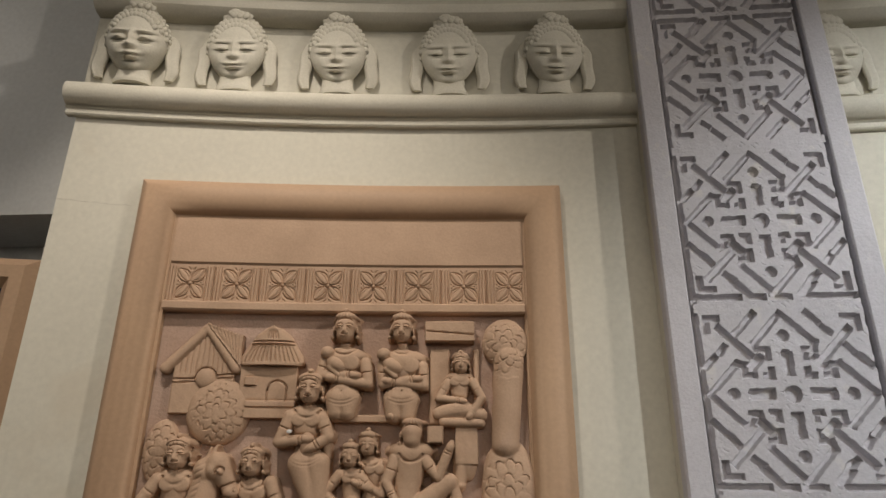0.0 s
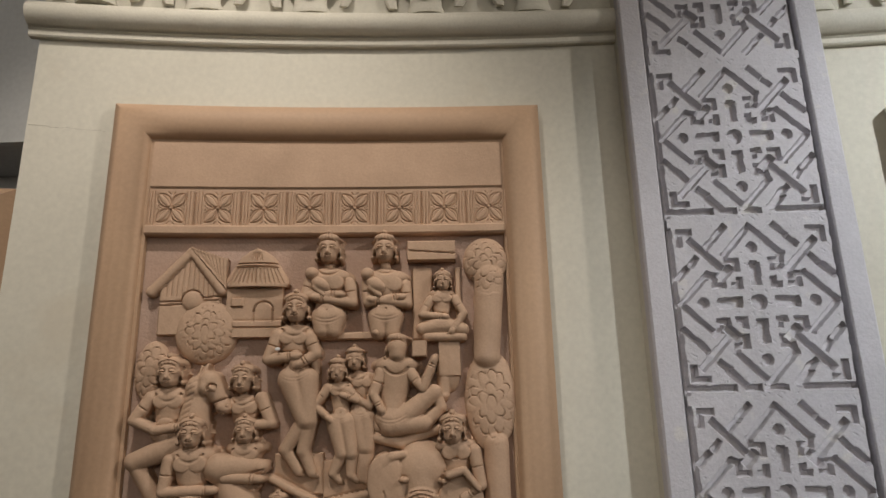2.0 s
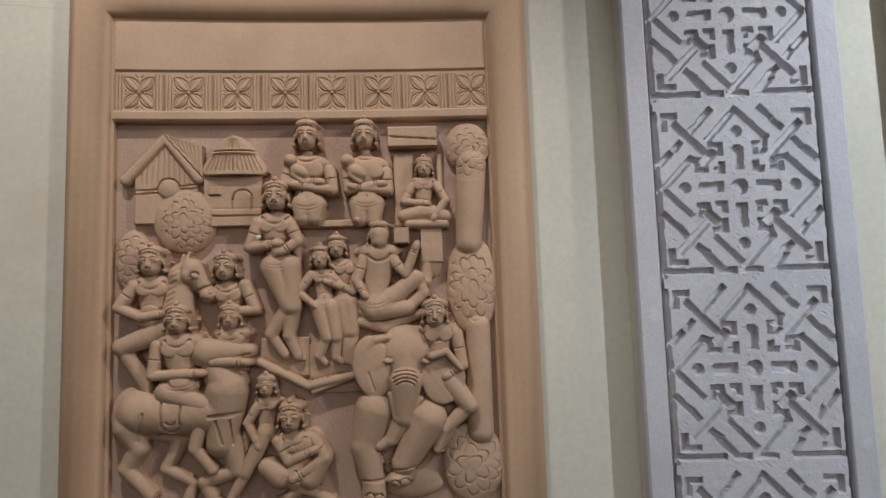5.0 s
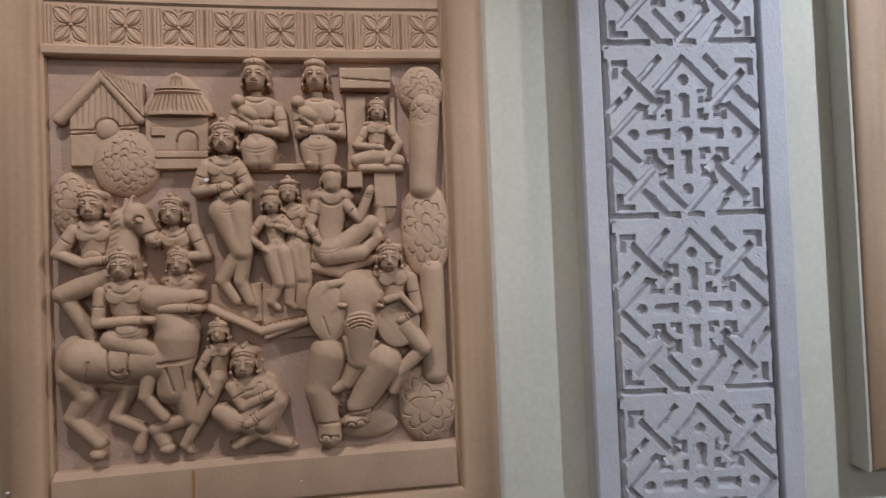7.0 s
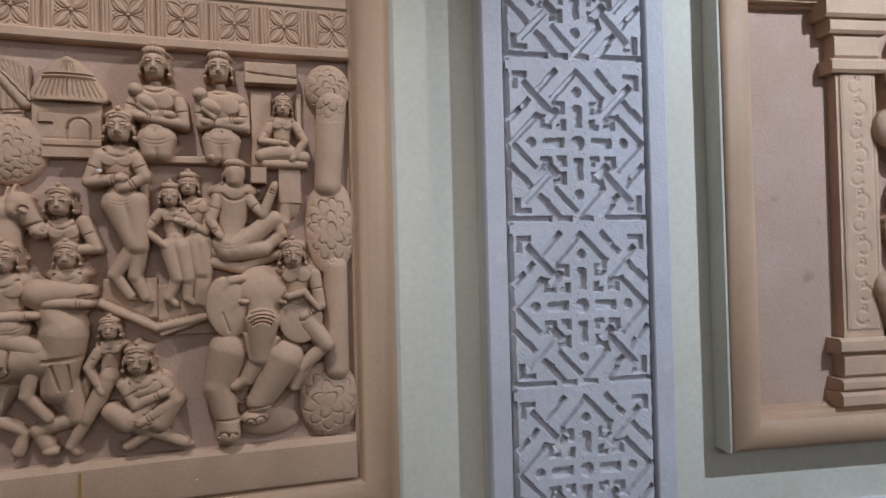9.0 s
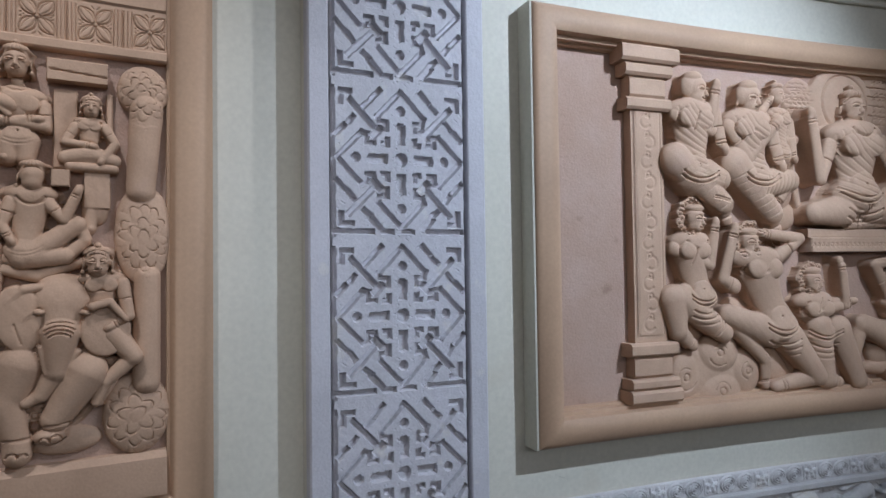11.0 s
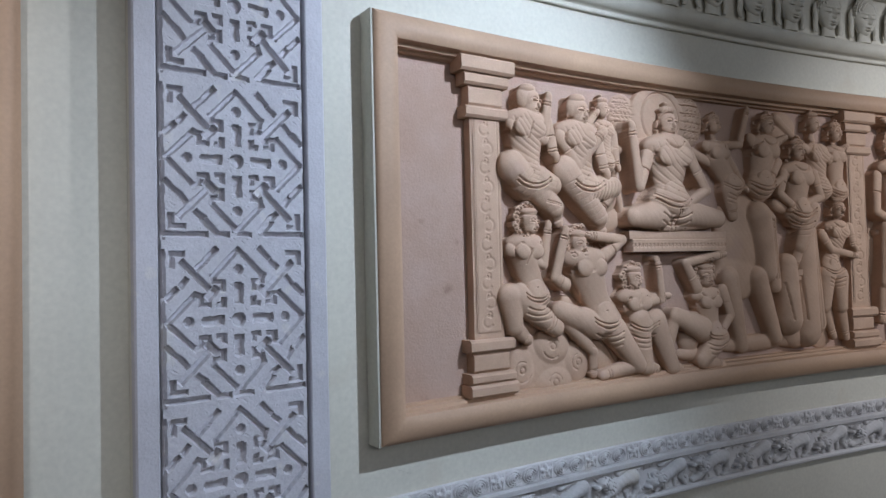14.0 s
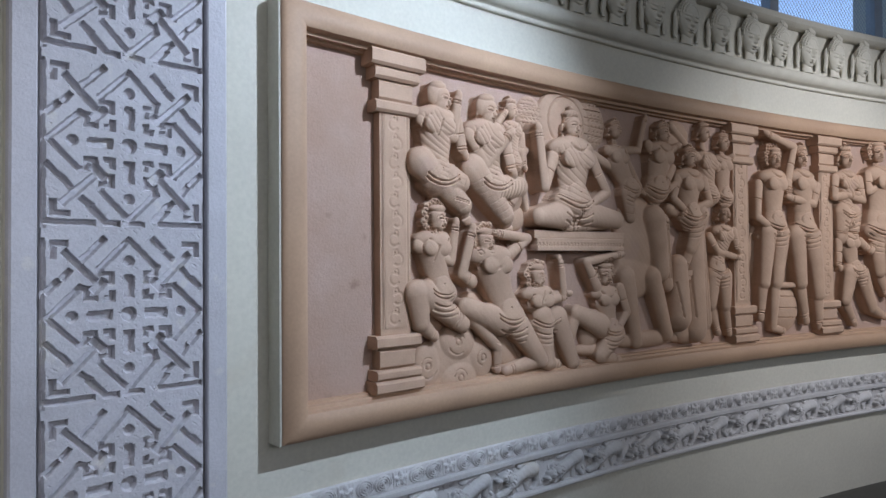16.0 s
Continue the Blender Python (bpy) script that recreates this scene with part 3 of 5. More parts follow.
    r.lump((hx, hz + hr * 0.18), hr * 0.92, hr * 1.0, hr * 1.0, up, 0, 0.003)
    r.lump((hx, hz - hr * 0.40), hr * 0.78, hr * 0.74, hr * 0.97, up, 0, 0.006)
    if face < 5:
        f = hx + face * hr * 0.42
        s = 1 - abs(face) * 0.3
        tip = up + hr * (0.93 - 0.2 * abs(face))
        r.limb((f, hz + hr * 0.15), (f + face * hr * 0.12, hz - hr * 0.28), hr * 0.08, hr * 0.17, tip, 1.0, tip + hr * 0.10, 0.002)
        for sx in (-1, 1):
            r.lump((f + sx * hr * 0.38 * s, hz + hr * 0.08), hr * 0.26 * s, hr * 0.135, hr * 0.14, up + hr * (0.86 - 0.12 * abs(face)), -6 * sx, 0.001)
            r.cut((f + sx * hr * 0.16 * s, hz + hr * 0.05), (f + sx * hr * 0.6 * s, hz + hr * 0.06), hr * 0.05, hr * 0.13)
            r.ring((f + sx * hr * 0.38 * s, hz + hr * 0.04), hr * 0.27, hr * 0.06, hr * 0.08, 20, 160)
            r.cut((f + sx * hr * 0.2 * s, hz - hr * 0.22), (f + sx * hr * 0.42 * s, hz - hr * 0.5), hr * 0.09, hr * 0.03)
        r.lump((f, hz - hr * 0.56), hr * 0.30 * s, hr * 0.14, hr * 0.16, up + hr * (0.84 - 0.1 * abs(face)), 0, 0.001)
        r.ring((f, hz - hr * 0.16), hr * 0.42, hr * 0.05, hr * 0.13, 232, 308)
        r.ring((f, hz - hr * 0.72), hr * 0.14, hr * 0.07, hr * 0.06, 200, 340)
    for sx in (-1, 1):
        if sx * face < 0.5:
            r.lump((hx + sx * hr * 0.95, hz - hr * 0.1), hr * 0.16, hr * 0.42, hr * 0.35, up, 0, 0.002)
            r.lump((hx + sx * hr * 0.98, hz - hr * 0.68), hr * 0.2, hr * 0.22, hr * 0.4, up, 0, 0.002)
    if cap == "crown":
        r.lump((hx, hz + hr * 0.72), hr * 0.98, hr * 0.62, hr * 0.92, up, 0, 0.002)
        r.lump((hx, hz + hr * 1.28), hr * 0.30, hr * 0.32, hr * 0.72, up, 0, 0.002)
        for q in (0.80, 1.08):
            r.ring((hx, hz - hr * 0.15), hr * q, hr * 0.055, hr * 0.11, 28, 152)
        for k in range(7):
            a = radians(36 + 18 * k)
            c = (hx + hr * 0.94 * math.cos(a), hz - hr * 0.15 + hr * 0.94 * math.sin(a))
            r.ring(c, hr * 0.07, hr * 0.05, hr * 0.07)
        r.ring((hx, hz + hr * 1.28), hr * 0.17, hr * 0.06, hr * 0.10)
    elif cap == "bun":
        r.lump((hx, hz + hr * 0.98), hr * 0.92, hr * 0.46, hr * 0.9, up, 0, 0.003)
        r.lump((hx - face * hr * 0.2, hz + hr * 1.45), hr * 0.32, hr * 0.34, hr * 0.55, up, 0, 0.002)
        for k in range(-3, 4):
            r.cut((hx + k * hr * 0.3, hz + hr * 0.85), (hx + k * hr * 0.14, hz + hr * 1.4), hr * 0.06, hr * 0.06)
        r.ring((hx, hz - hr * 0.25), hr * 1.02, hr * 0.06, hr * 0.11, 38, 142)
    elif cap == "round":
        r.lump((hx - face * hr * 0.35, hz + hr * 0.3), hr * 1.02, hr * 1.1, hr * 0.9, up - 0.004, 0, 0.002)
        r.lump((hx - face * hr * 0.3, hz + hr * 0.95), hr * 0.85, hr * 0.5, hr * 0.85, up, 0, 0.002)
    else:
        rnd = random.Random(int(hx * 100))
        for k in range(15):
            a = radians(20 + k * 14 + face * 50)
            q = rnd.uniform(0.95, 1.3)
            c = (hx + hr * q * math.cos(a), hz + hr * 0.2 + hr * q * 1.05 * math.sin(a))
            r.lump(c, hr * 0.34, hr * 0.30, hr * 0.4, up + hr * 0.1, rnd.uniform(0, 90), 0.001)
            r.ring(c, hr * 0.18, hr * 0.06, hr * 0.1)
        r.lump((hx, hz + hr * 0.85), hr * 0.95, hr * 0.4, hr * 0.9, up, 0, 0.002)
        r.cut((hx - hr * 0.9, hz + hr * 0.6), (hx + hr * 0.9, hz + hr * 0.6), hr * 0.06, hr * 0.06)
    r.crease(0.007, 0.9)
    return r.mesh("figure", TERRA, parent, "", GROUND[parent.name], rough=0.00025, under=0.2 if parent is panel else 0.38)


GROUND[panel.name], GROUND[panel2.name] = 0.019, 0.02

# floral band of the first panel
part("fillet", block(bmesh.new(), AX0 + 0.125, AX1 - 0.125, -0.046, 0, 2.254, 2.283, 0.005, 0.12), TERRA, panel)
r = Relief(-0.0665, 0.0665, -0.053, 0.053, 0.0018, -0.03)
r.h[:] = 0
for sx in (-1, 1):
    for x, d in ((0.0455, 0.006), (0.055, 0.007), (0.064, 0.005)):
        r.cut((sx * x, -0.052), (sx * x, 0.052), 0.0022, d)
    for sz in (-1, 1):
        # pointed petal with an incised outline and midrib
        co, si = math.cos(radians(49)), math.sin(radians(49))
        f, e = (sx * r.x * co + sz * r.z * si), (sz * r.z * co - sx * r.x * si)
        half = 0.0165 * np.sin(np.clip((f - 0.004) / 0.054, 0, 1) * math.pi) ** 0.8
        on = (f > 0.004) & (f < 0.058) & (np.abs(r.x) < 0.043)
        r.h += np.where(on, 0.0035 * np.clip(1 - np.abs(e) / (half + 1e-5), 0, 1) ** 0.5 - 0.0055 * np.exp(-((np.abs(e) - half) / 0.0022) ** 2), 0)
        inner = half * 0.5
        r.h -= np.where(on & (f > 0.012) & (f < 0.05), 0.0035 * np.exp(-((np.abs(e) - inner) / 0.0014) ** 2), 0)
        r.cut((sx * 0.036, sz * 0.006), (sx * 0.0365, sz * 0.006), 0.0032, 0.005)
        r.cut((sx * 0.010, sz * 0.049), (sx * 0.004, sz * 0.042), 0.0022, 0.004)
    r.cut((sx * 0.030, 0), (sx * 0.0305, 0), 0.003, 0.004)
r.lump((0, 0), 0.005, 0.005, 0.004, 0)
r.ring((0, 0), 0.0065, 0.002, 0.004)
ROSETTE = r.mesh("rosette_tile", TERRA, False, bent=False, trim=False)
for k in range(8):
    link("rosette_tile", ROSETTE, TERRA, panel).matrix_basis = place(AX0 + 0.19 + 0.1345 * k, -0.033, 2.338)
part("rosette_bed", block(bmesh.new(), AX0 + 0.125, AX1 - 0.125, -0.028, 0, 2.28, 2.41, 0.002, 0.12), TERRA, panel)

# ---- carved scenes ----
carve("leafy_tree", panel, (-1.25, -1.04, 1.86, 2.09), lambda r: r.lump((-1.148, 1.972), 0.088, 0.092, .032, .0).leaves((-1.148, 1.972), 0.088, 0.092, 70))
carve("leafy_tree", panel, (-1.36, -1.22, 1.76, 1.97), lambda r: r.lump((-1.288, 1.863), 0.048, 0.086, .022, .0).leaves((-1.288, 1.863), 0.045, 0.086, 26))
carve("leafy_tree", panel, (-0.44, -0.26, 1.31, 2.26), lambda r: r.limb((-0.341, 2.117), (-0.356, 1.892), 0.048, 0.042, .0).lump((-0.350, 2.168), 0.068, 0.074, .034, .0)
    .lump((-0.350, 1.772), 0.073, 0.147, .03, .0).limb((-0.339, 1.652), (-0.342, 1.366), 0.038, 0.041, .0).leaves((-0.350, 2.150), 0.066, 0.060, 24)
    .leaves((-0.350, 1.760), 0.070, 0.120, 44))
carve("leafy_tree", panel, (-0.47, -0.26, 1.15, 1.41), lambda r: r.lump((-0.365, 1.280), 0.086, 0.111, .032, .0).leaves((-0.365, 1.280), 0.083, 0.105, 34))


def gabled_house(r):
    """Thatched gable seen a little from the side, with an arched door and a string course."""
    r.plate(-1.283, -1.117, 1.966, 2.10, 0.014)
    slope = 2.205 - np.abs(r.x + 1.203) * 1.14
    r.shape((r.z < slope) & (r.z > 2.06) & (r.x > -1.283) & (r.x < -1.117), 0.014)
    t = np.clip((r.x + 1.203) / 0.1, 0, 1)
    r.shape((r.x > -1.203) & (r.x < -1.098) & (r.z < 2.218 - 0.034 * t) & (r.z > np.maximum(2.214 - (r.x + 1.203) * 1.16, 2.09)), 0.026)
    for k in range(9):
        r.cut((-1.19 + 0.011 * k, 2.205 - 0.004 * k), (-1.155 + 0.007 * k, 2.165 - 0.008 * k), 0.0022, 0.0025)
    r.limb((-1.203, 2.205), (-1.307, 2.087), 0.013, 0.015, 0.014, 0.7).limb((-1.203, 2.205), (-1.112, 2.090), 0.013, 0.015, 0.014, 0.7)
    for k in range(10):
        x = -1.268 + 0.0145 * k
        r.cut((x, 2.075), (x + 0.002, 2.19 - abs(x + 1.203) * 1.2), 0.0022, 0.0022)
    r.lump((-1.193, 2.062), 0.028, 0.030, 0.012, 0.012)
    r.ring((-1.193, 2.062), 0.029, 0.003, 0.006, 0, 180)
    for z in (2.058, 2.048):
        r.cut((-1.283, z), (-1.222, z + 0.003), 0.0025, 0.005).cut((-1.164, z + 0.012), (-1.117, z + 0.016), 0.0025, 0.005)


def round_hut(r):
    """Thatched round hut with an arched door and a small window."""
    r.plate(-1.097, -0.938, 1.99, 2.115, 0.016).plate(-1.075, -0.938, 1.955, 2.000, 0.024)
    half = np.interp(r.z, (2.098, 2.106, 2.125, 2.160, 2.186, 2.203, 2.212), (0.088, 0.094, 0.088, 0.066, 0.050, 0.027, 0.0))
    q = 1 - ((r.x + 1.012) / (half + 1e-6)) ** 2
    r.join(np.where((q > 0) & (r.z > 2.098) & (r.z < 2.212), 0.012 + 0.026 * np.sqrt(np.maximum(q, 0)), r.ground), 0.0)
    for z in (2.155, 2.165):
        r.cut((-1.072, z), (-0.952, z), 0.0028, 0.006)
    for k in range(13):
        x = -1.088 + 0.0127 * k
        r.cut((x, 2.108), (-1.012 + (x + 1.012) * 0.72, 2.150), 0.0022, 0.004)
        if 3 < k < 9:
            r.cut((-1.012 + (x + 1.012) * 0.6, 2.172), (-1.012 + (x + 1.012) * 0.4, 2.196), 0.002, 0.003)
    r.ring((-0.992, 2.030), 0.027, 0.003, 0.006, 0, 180)
    for x in (-1.019, -0.965):
        r.cut((x, 2.030), (x, 1.998), 0.003, 0.006)
    r.plate(-1.082, -1.052, 2.045, 2.066, 0.022)
    r.cut((-1.082, 2.042), (-1.052, 2.041), 0.002, 0.004).cut((-1.075, 1.982), (-0.938, 1.982), 0.003, 0.006)


carve("gabled_house", panel, (-1.34, -1.07, 1.93, 2.26), gabled_house)
carve("round_hut", panel, (-1.13, -0.88, 1.93, 2.25), round_hut)
for x, z in ((-0.852, 2.125), (-0.694, 2.122)):
    carve("infant", panel, (x - 0.06, x + 0.09, z - 0.08, z + 0.06), lambda r, x=x, z=z: r.lump((x, z + 0.006), 0.022, 0.021, 0.03, 0.036).lump((x + 0.026, z - 0.026), 0.034, 0.022, 0.028, 0.038, -30)
        .limb((x + 0.01, z - 0.035), (x + 0.035, z - 0.056), 0.010, 0.008, 0.05))
carve("ledge", panel, (-0.89, -0.61, 1.93, 1.99), lambda r: r.limb((-0.862, 1.955), (-0.635, 1.958), 0.009, 0.009, .016).plate(-0.847, -0.643, 1.946, 1.964, .026))
carve("pavilion", panel, (-0.60, -0.41, 1.92, 2.25), lambda r: r.plate(-0.579, -0.438, 2.169, 2.227, .04).plate(-0.563, -0.510, 1.943, 2.150, .02)
    .plate(-0.439, -0.428, 1.942, 2.150, .016).cut((-0.572, 2.198), (-0.441, 2.188), .003, .005))
carve("pedestal", panel, (-0.56, -0.39, 1.74, 1.98), lambda r: r.plate(-0.492, -0.432, 1.838, 1.935, .03).lump((-0.461, 1.871), 0.035, 0.079, .03, .0)
    .limb((-0.526, 1.947), (-0.423, 1.945), 0.013, 0.013, .03).lump((-0.479, 1.847), 0.025, 0.013, .03, .0).lump((-0.482, 1.784), 0.022, 0.014, .03, .0)
    .limb((-0.478, 1.879), (-0.482, 1.784), 0.022, 0.019, .008))
carve("platform_edge", panel, (-0.98, -0.62, 1.46, 1.66), lambda r: r.plate(-0.942, -0.813, 1.534, 1.639, .012).plate(-0.810, -0.665, 1.523, 1.618, .014)
    .plate(-0.812, -0.657, 1.485, 1.549, .008).limb((-0.949, 1.577), (-0.814, 1.506), 0.011, 0.012, .022).limb((-0.814, 1.506), (-0.656, 1.537), 0.012, 0.012, .022)
    .limb((-0.656, 1.537), (-0.802, 1.490), 0.009, 0.008, .02))
person(panel, (-0.806, 2.200), 0.0358, [(-0.805, 2.096), (-0.808, 2.007)], 0.051, [[(-0.857, 2.110), (-0.870, 2.069), (-0.783, 2.069)], [(-0.745, 2.103), (-0.736, 2.047), (-0.829, 2.060)]], [[(-0.820, 2.007), (-0.821, 1.972)], [(-0.789, 2.007), (-0.790, 1.971)]], cap="bun", base=.018)
person(panel, (-0.645, 2.201), 0.0347, [(-0.638, 2.090), (-0.641, 2.012)], 0.052, [[(-0.694, 2.103), (-0.693, 2.047), (-0.608, 2.059)], [(-0.586, 2.095), (-0.580, 2.043), (-0.670, 2.053)]], [[(-0.661, 2.006), (-0.662, 1.965)], [(-0.624, 2.005), (-0.625, 1.964)]], cap="bun", base=.016)
person(panel, (-0.477, 2.105), 0.0255, [(-0.481, 2.051), (-0.484, 1.987)], 0.032, [[(-0.514, 2.051), (-0.538, 2.010), (-0.480, 2.003)], [(-0.443, 2.054), (-0.419, 2.012), (-0.449, 1.968)]], [[(-0.493, 1.981), (-0.538, 1.969), (-0.475, 1.962)], [(-0.474, 1.981), (-0.422, 1.967), (-0.494, 1.959)]], cap="crown", base=.02)
person(panel, (-0.893, 2.029), 0.0370, [(-0.899, 1.942), (-0.892, 1.845)], 0.045, [[(-0.942, 1.956), (-0.966, 1.890), (-0.900, 1.896)], [(-0.855, 1.949), (-0.834, 1.903), (-0.871, 1.880)]], [[(-0.905, 1.835), (-0.860, 1.725), (-0.912, 1.651), (-0.876, 1.595)], [(-0.860, 1.834), (-0.851, 1.725), (-0.864, 1.646), (-0.841, 1.590)]], cap="crown", base=.022)
carve("infant", panel, (-0.93, -0.80, 1.82, 1.95), lambda r: r.lump((-0.891, 1.881), 0.021, 0.043, .03, .03).lump((-0.839, 1.912), 0.023, 0.020, .03, .02)
    .limb((-0.840, 1.895), (-0.835, 1.853), 0.015, 0.009, .03))
person(panel, (-0.729, 1.885), 0.0265, [(-0.707, 1.819), (-0.713, 1.742)], 0.033, [[(-0.675, 1.815), (-0.686, 1.759), (-0.738, 1.789)]], [[(-0.722, 1.730), (-0.704, 1.651), (-0.709, 1.571)], [(-0.695, 1.729), (-0.691, 1.651), (-0.694, 1.566)]], cap="bun", base=.014)
person(panel, (-0.774, 1.855), 0.0264, [(-0.767, 1.796), (-0.764, 1.731)], 0.031, [[(-0.801, 1.809), (-0.837, 1.764), (-0.800, 1.732)], [(-0.740, 1.800), (-0.718, 1.776), (-0.748, 1.786)]], [[(-0.780, 1.719), (-0.760, 1.638), (-0.784, 1.586), (-0.767, 1.568)], [(-0.747, 1.718), (-0.734, 1.637), (-0.736, 1.582), (-0.722, 1.569)]], cap="bun", base=.022)
person(panel, (-0.609, 1.911), 0.0330, [(-0.614, 1.845), (-0.627, 1.729)], 0.049, [[(-0.574, 1.847), (-0.538, 1.805), (-0.510, 1.872)], [(-0.654, 1.849), (-0.674, 1.790), (-0.657, 1.758)]], [[(-0.612, 1.713), (-0.508, 1.793), (-0.489, 1.753)], [(-0.628, 1.707), (-0.535, 1.710), (-0.489, 1.753)]], cap="bun", face=9, base=.022)
carve("boat_seat", panel, (-0.72, -0.43, 1.62, 1.76), lambda r: r.lump((-0.616, 1.707), 0.074, 0.034, .03, .01).limb((-0.678, 1.678), (-0.599, 1.659), 0.014, 0.017, .02)
    .limb((-0.599, 1.659), (-0.472, 1.705), 0.017, 0.013, .02))
carve("offering_box", panel, (-0.59, -0.51, 1.87, 1.96), lambda r: r.plate(-0.567, -0.525, 1.890, 1.935, .05))
person(panel, (-1.226, 1.856), 0.0359, [(-1.224, 1.776), (-1.229, 1.706)], 0.046, [[(-1.272, 1.792), (-1.310, 1.735), (-1.250, 1.707), (-1.187, 1.716)]], [[(-1.196, 1.669), (-1.302, 1.630), (-1.238, 1.519)]], cap="crown", base=.02)


def horse_head(r):
    """A bridled horse's head turned down, on a maned neck."""
    r.limb((-1.160, 1.700), (-1.150, 1.815), 0.050, 0.040, 0.012).limb((-1.150, 1.815), (-1.122, 1.838), 0.040, 0.032, 0.02)
    r.limb((-1.120, 1.832), (-1.084, 1.776), 0.034, 0.023, 0.032).lump((-1.078, 1.764), 0.024, 0.022, 0.032, 0.03)
    r.lump((-1.128, 1.818), 0.026, 0.028, 0.034, 0.034)
    r.limb((-1.134, 1.856), (-1.128, 1.878), 0.009, 0.004, 0.04).limb((-1.148, 1.852), (-1.146, 1.874), 0.009, 0.004, 0.03)
    for k in range(8):
        r.cut((-1.188 + 0.002 * k, 1.712 + 0.016 * k), (-1.172 + 0.003 * k, 1.722 + 0.016 * k), 0.003, 0.002)
    r.lump((-1.108, 1.814), 0.011, 0.006, 0.008, 0.062, -35).ring((-1.108, 1.814), 0.011, 0.003, 0.007, 20, 200)
    r.cut((-1.112, 1.772), (-1.066, 1.790), 0.003, 0.007).cut((-1.090, 1.752), (-1.072, 1.748), 0.003, 0.006).ring((-1.066, 1.768), 0.005, 0.002, 0.005)


carve("horse", panel, (-1.23, -1.03, 1.63, 1.90), horse_head)
person(panel, (-1.033, 1.837), 0.0335, [(-1.024, 1.755), (-1.021, 1.680)], 0.040, [[(-0.981, 1.787), (-0.951, 1.719), (-1.011, 1.716)]], [], cap="crown", base=.018)
person(panel, (-1.017, 1.701), 0.0304, [(-1.016, 1.635), (-1.019, 1.560)], 0.040, [], [], cap="crown", base=.026)
person(panel, (-0.925, 1.512), 0.0260, [(-0.927, 1.455), (-0.929, 1.386)], 0.029, [[(-0.953, 1.454), (-0.977, 1.415), (-0.950, 1.361)]], [[(-0.929, 1.386), (-0.981, 1.285), (-1.020, 1.220), (-1.009, 1.202)]], cap="crown", base=.018)
carve("horse", panel, (-1.36, -0.93, 1.17, 1.68), lambda r: r.lump((-1.272, 1.443), 0.064, 0.086, .042, .006).lump((-1.162, 1.435), 0.109, 0.069, .036, .006)
    .limb((-1.256, 1.457), (-1.050, 1.448), 0.065, 0.065, .006).limb((-1.029, 1.501), (-1.044, 1.368), 0.064, 0.045, .016).limb((-1.023, 1.515), (-1.066, 1.585), 0.055, 0.039, .022)
    .limb((-1.080, 1.608), (-0.989, 1.609), 0.043, 0.027, .034).lump((-0.972, 1.609), 0.025, 0.023, .03, .034).limb((-1.06, 1.57), (-1.03, 1.49), 0.042, 0.052, .018).limb((-1.093, 1.635), (-1.103, 1.653), 0.008, 0.005, .04)
    .limb((-1.286, 1.418), (-1.261, 1.363), 0.044, 0.030, .012).limb((-1.261, 1.363), (-1.294, 1.310), 0.030, 0.021, .012).limb((-1.294, 1.310), (-1.232, 1.240), 0.022, 0.019, .012)
    .lump((-1.235, 1.212), 0.023, 0.018, .03, .006).limb((-1.156, 1.376), (-1.192, 1.303), 0.027, 0.019, .002).limb((-1.192, 1.303), (-1.119, 1.262), 0.019, 0.016, .004)
    .limb((-1.119, 1.262), (-1.137, 1.217), 0.016, 0.018, .004).limb((-1.027, 1.381), (-1.004, 1.293), 0.039, 0.027, .014).limb((-1.004, 1.293), (-1.092, 1.265), 0.024, 0.020, .014)
    .limb((-1.092, 1.265), (-1.073, 1.228), 0.020, 0.021, .012).lump((-1.065, 1.211), 0.024, 0.017, .028, .008).limb((-0.987, 1.378), (-1.014, 1.229), 0.020, 0.012, .002)
    .limb((-1.297, 1.488), (-1.318, 1.389), 0.018, 0.012, .004).lump((-1.168, 1.450), 0.046, 0.051, .012, .044).cut((-1.190, 1.484), (-1.189, 1.430), .004, .007)
    .cut((-1.140, 1.481), (-1.144, 1.427), .004, .007).ring((-1.166, 1.428), 0.025, .004, .007, 180, 360).ring((-1.166, 1.436), 0.012, .003, .006, 180, 360)
    .cut((-1.203, 1.395), (-1.122, 1.382), .004, .006).cut((-1.257, 1.384), (-1.236, 1.455), .006, .004).cut((-1.067, 1.441), (-0.976, 1.446), .006, .008)
    .cut((-1.051, 1.428), (-1.035, 1.367), .004, .006).cut((-1.015, 1.428), (-1.010, 1.365), .004, .006).lump((-1.065, 1.622), 0.013, 0.008, .012, .055)
    .cut((-0.996, 1.596), (-0.963, 1.602), .003, .007).limb((-1.081, 1.563), (-0.983, 1.564), 0.012, 0.011, .034))
person(panel, (-1.152, 1.697), 0.0345, [(-1.149, 1.614), (-1.143, 1.530)], 0.050, [[(-1.206, 1.629), (-1.216, 1.553), (-1.100, 1.555)], [(-1.085, 1.623), (-1.060, 1.584), (-0.982, 1.580)]], [[(-1.180, 1.507), (-1.083, 1.471), (-1.111, 1.358), (-1.066, 1.298)]], cap="crown", base=.036)
person(panel, (-0.858, 1.427), 0.0353, [(-0.842, 1.347), (-0.848, 1.274)], 0.046, [[(-0.892, 1.365), (-0.864, 1.312), (-0.807, 1.335)], [(-0.795, 1.362), (-0.766, 1.317), (-0.839, 1.274)]], [[(-0.890, 1.273), (-0.923, 1.299), (-0.854, 1.248), (-0.752, 1.200)], [(-0.810, 1.267), (-0.772, 1.314), (-0.813, 1.247), (-0.888, 1.205)]], cap="crown", base=.024)
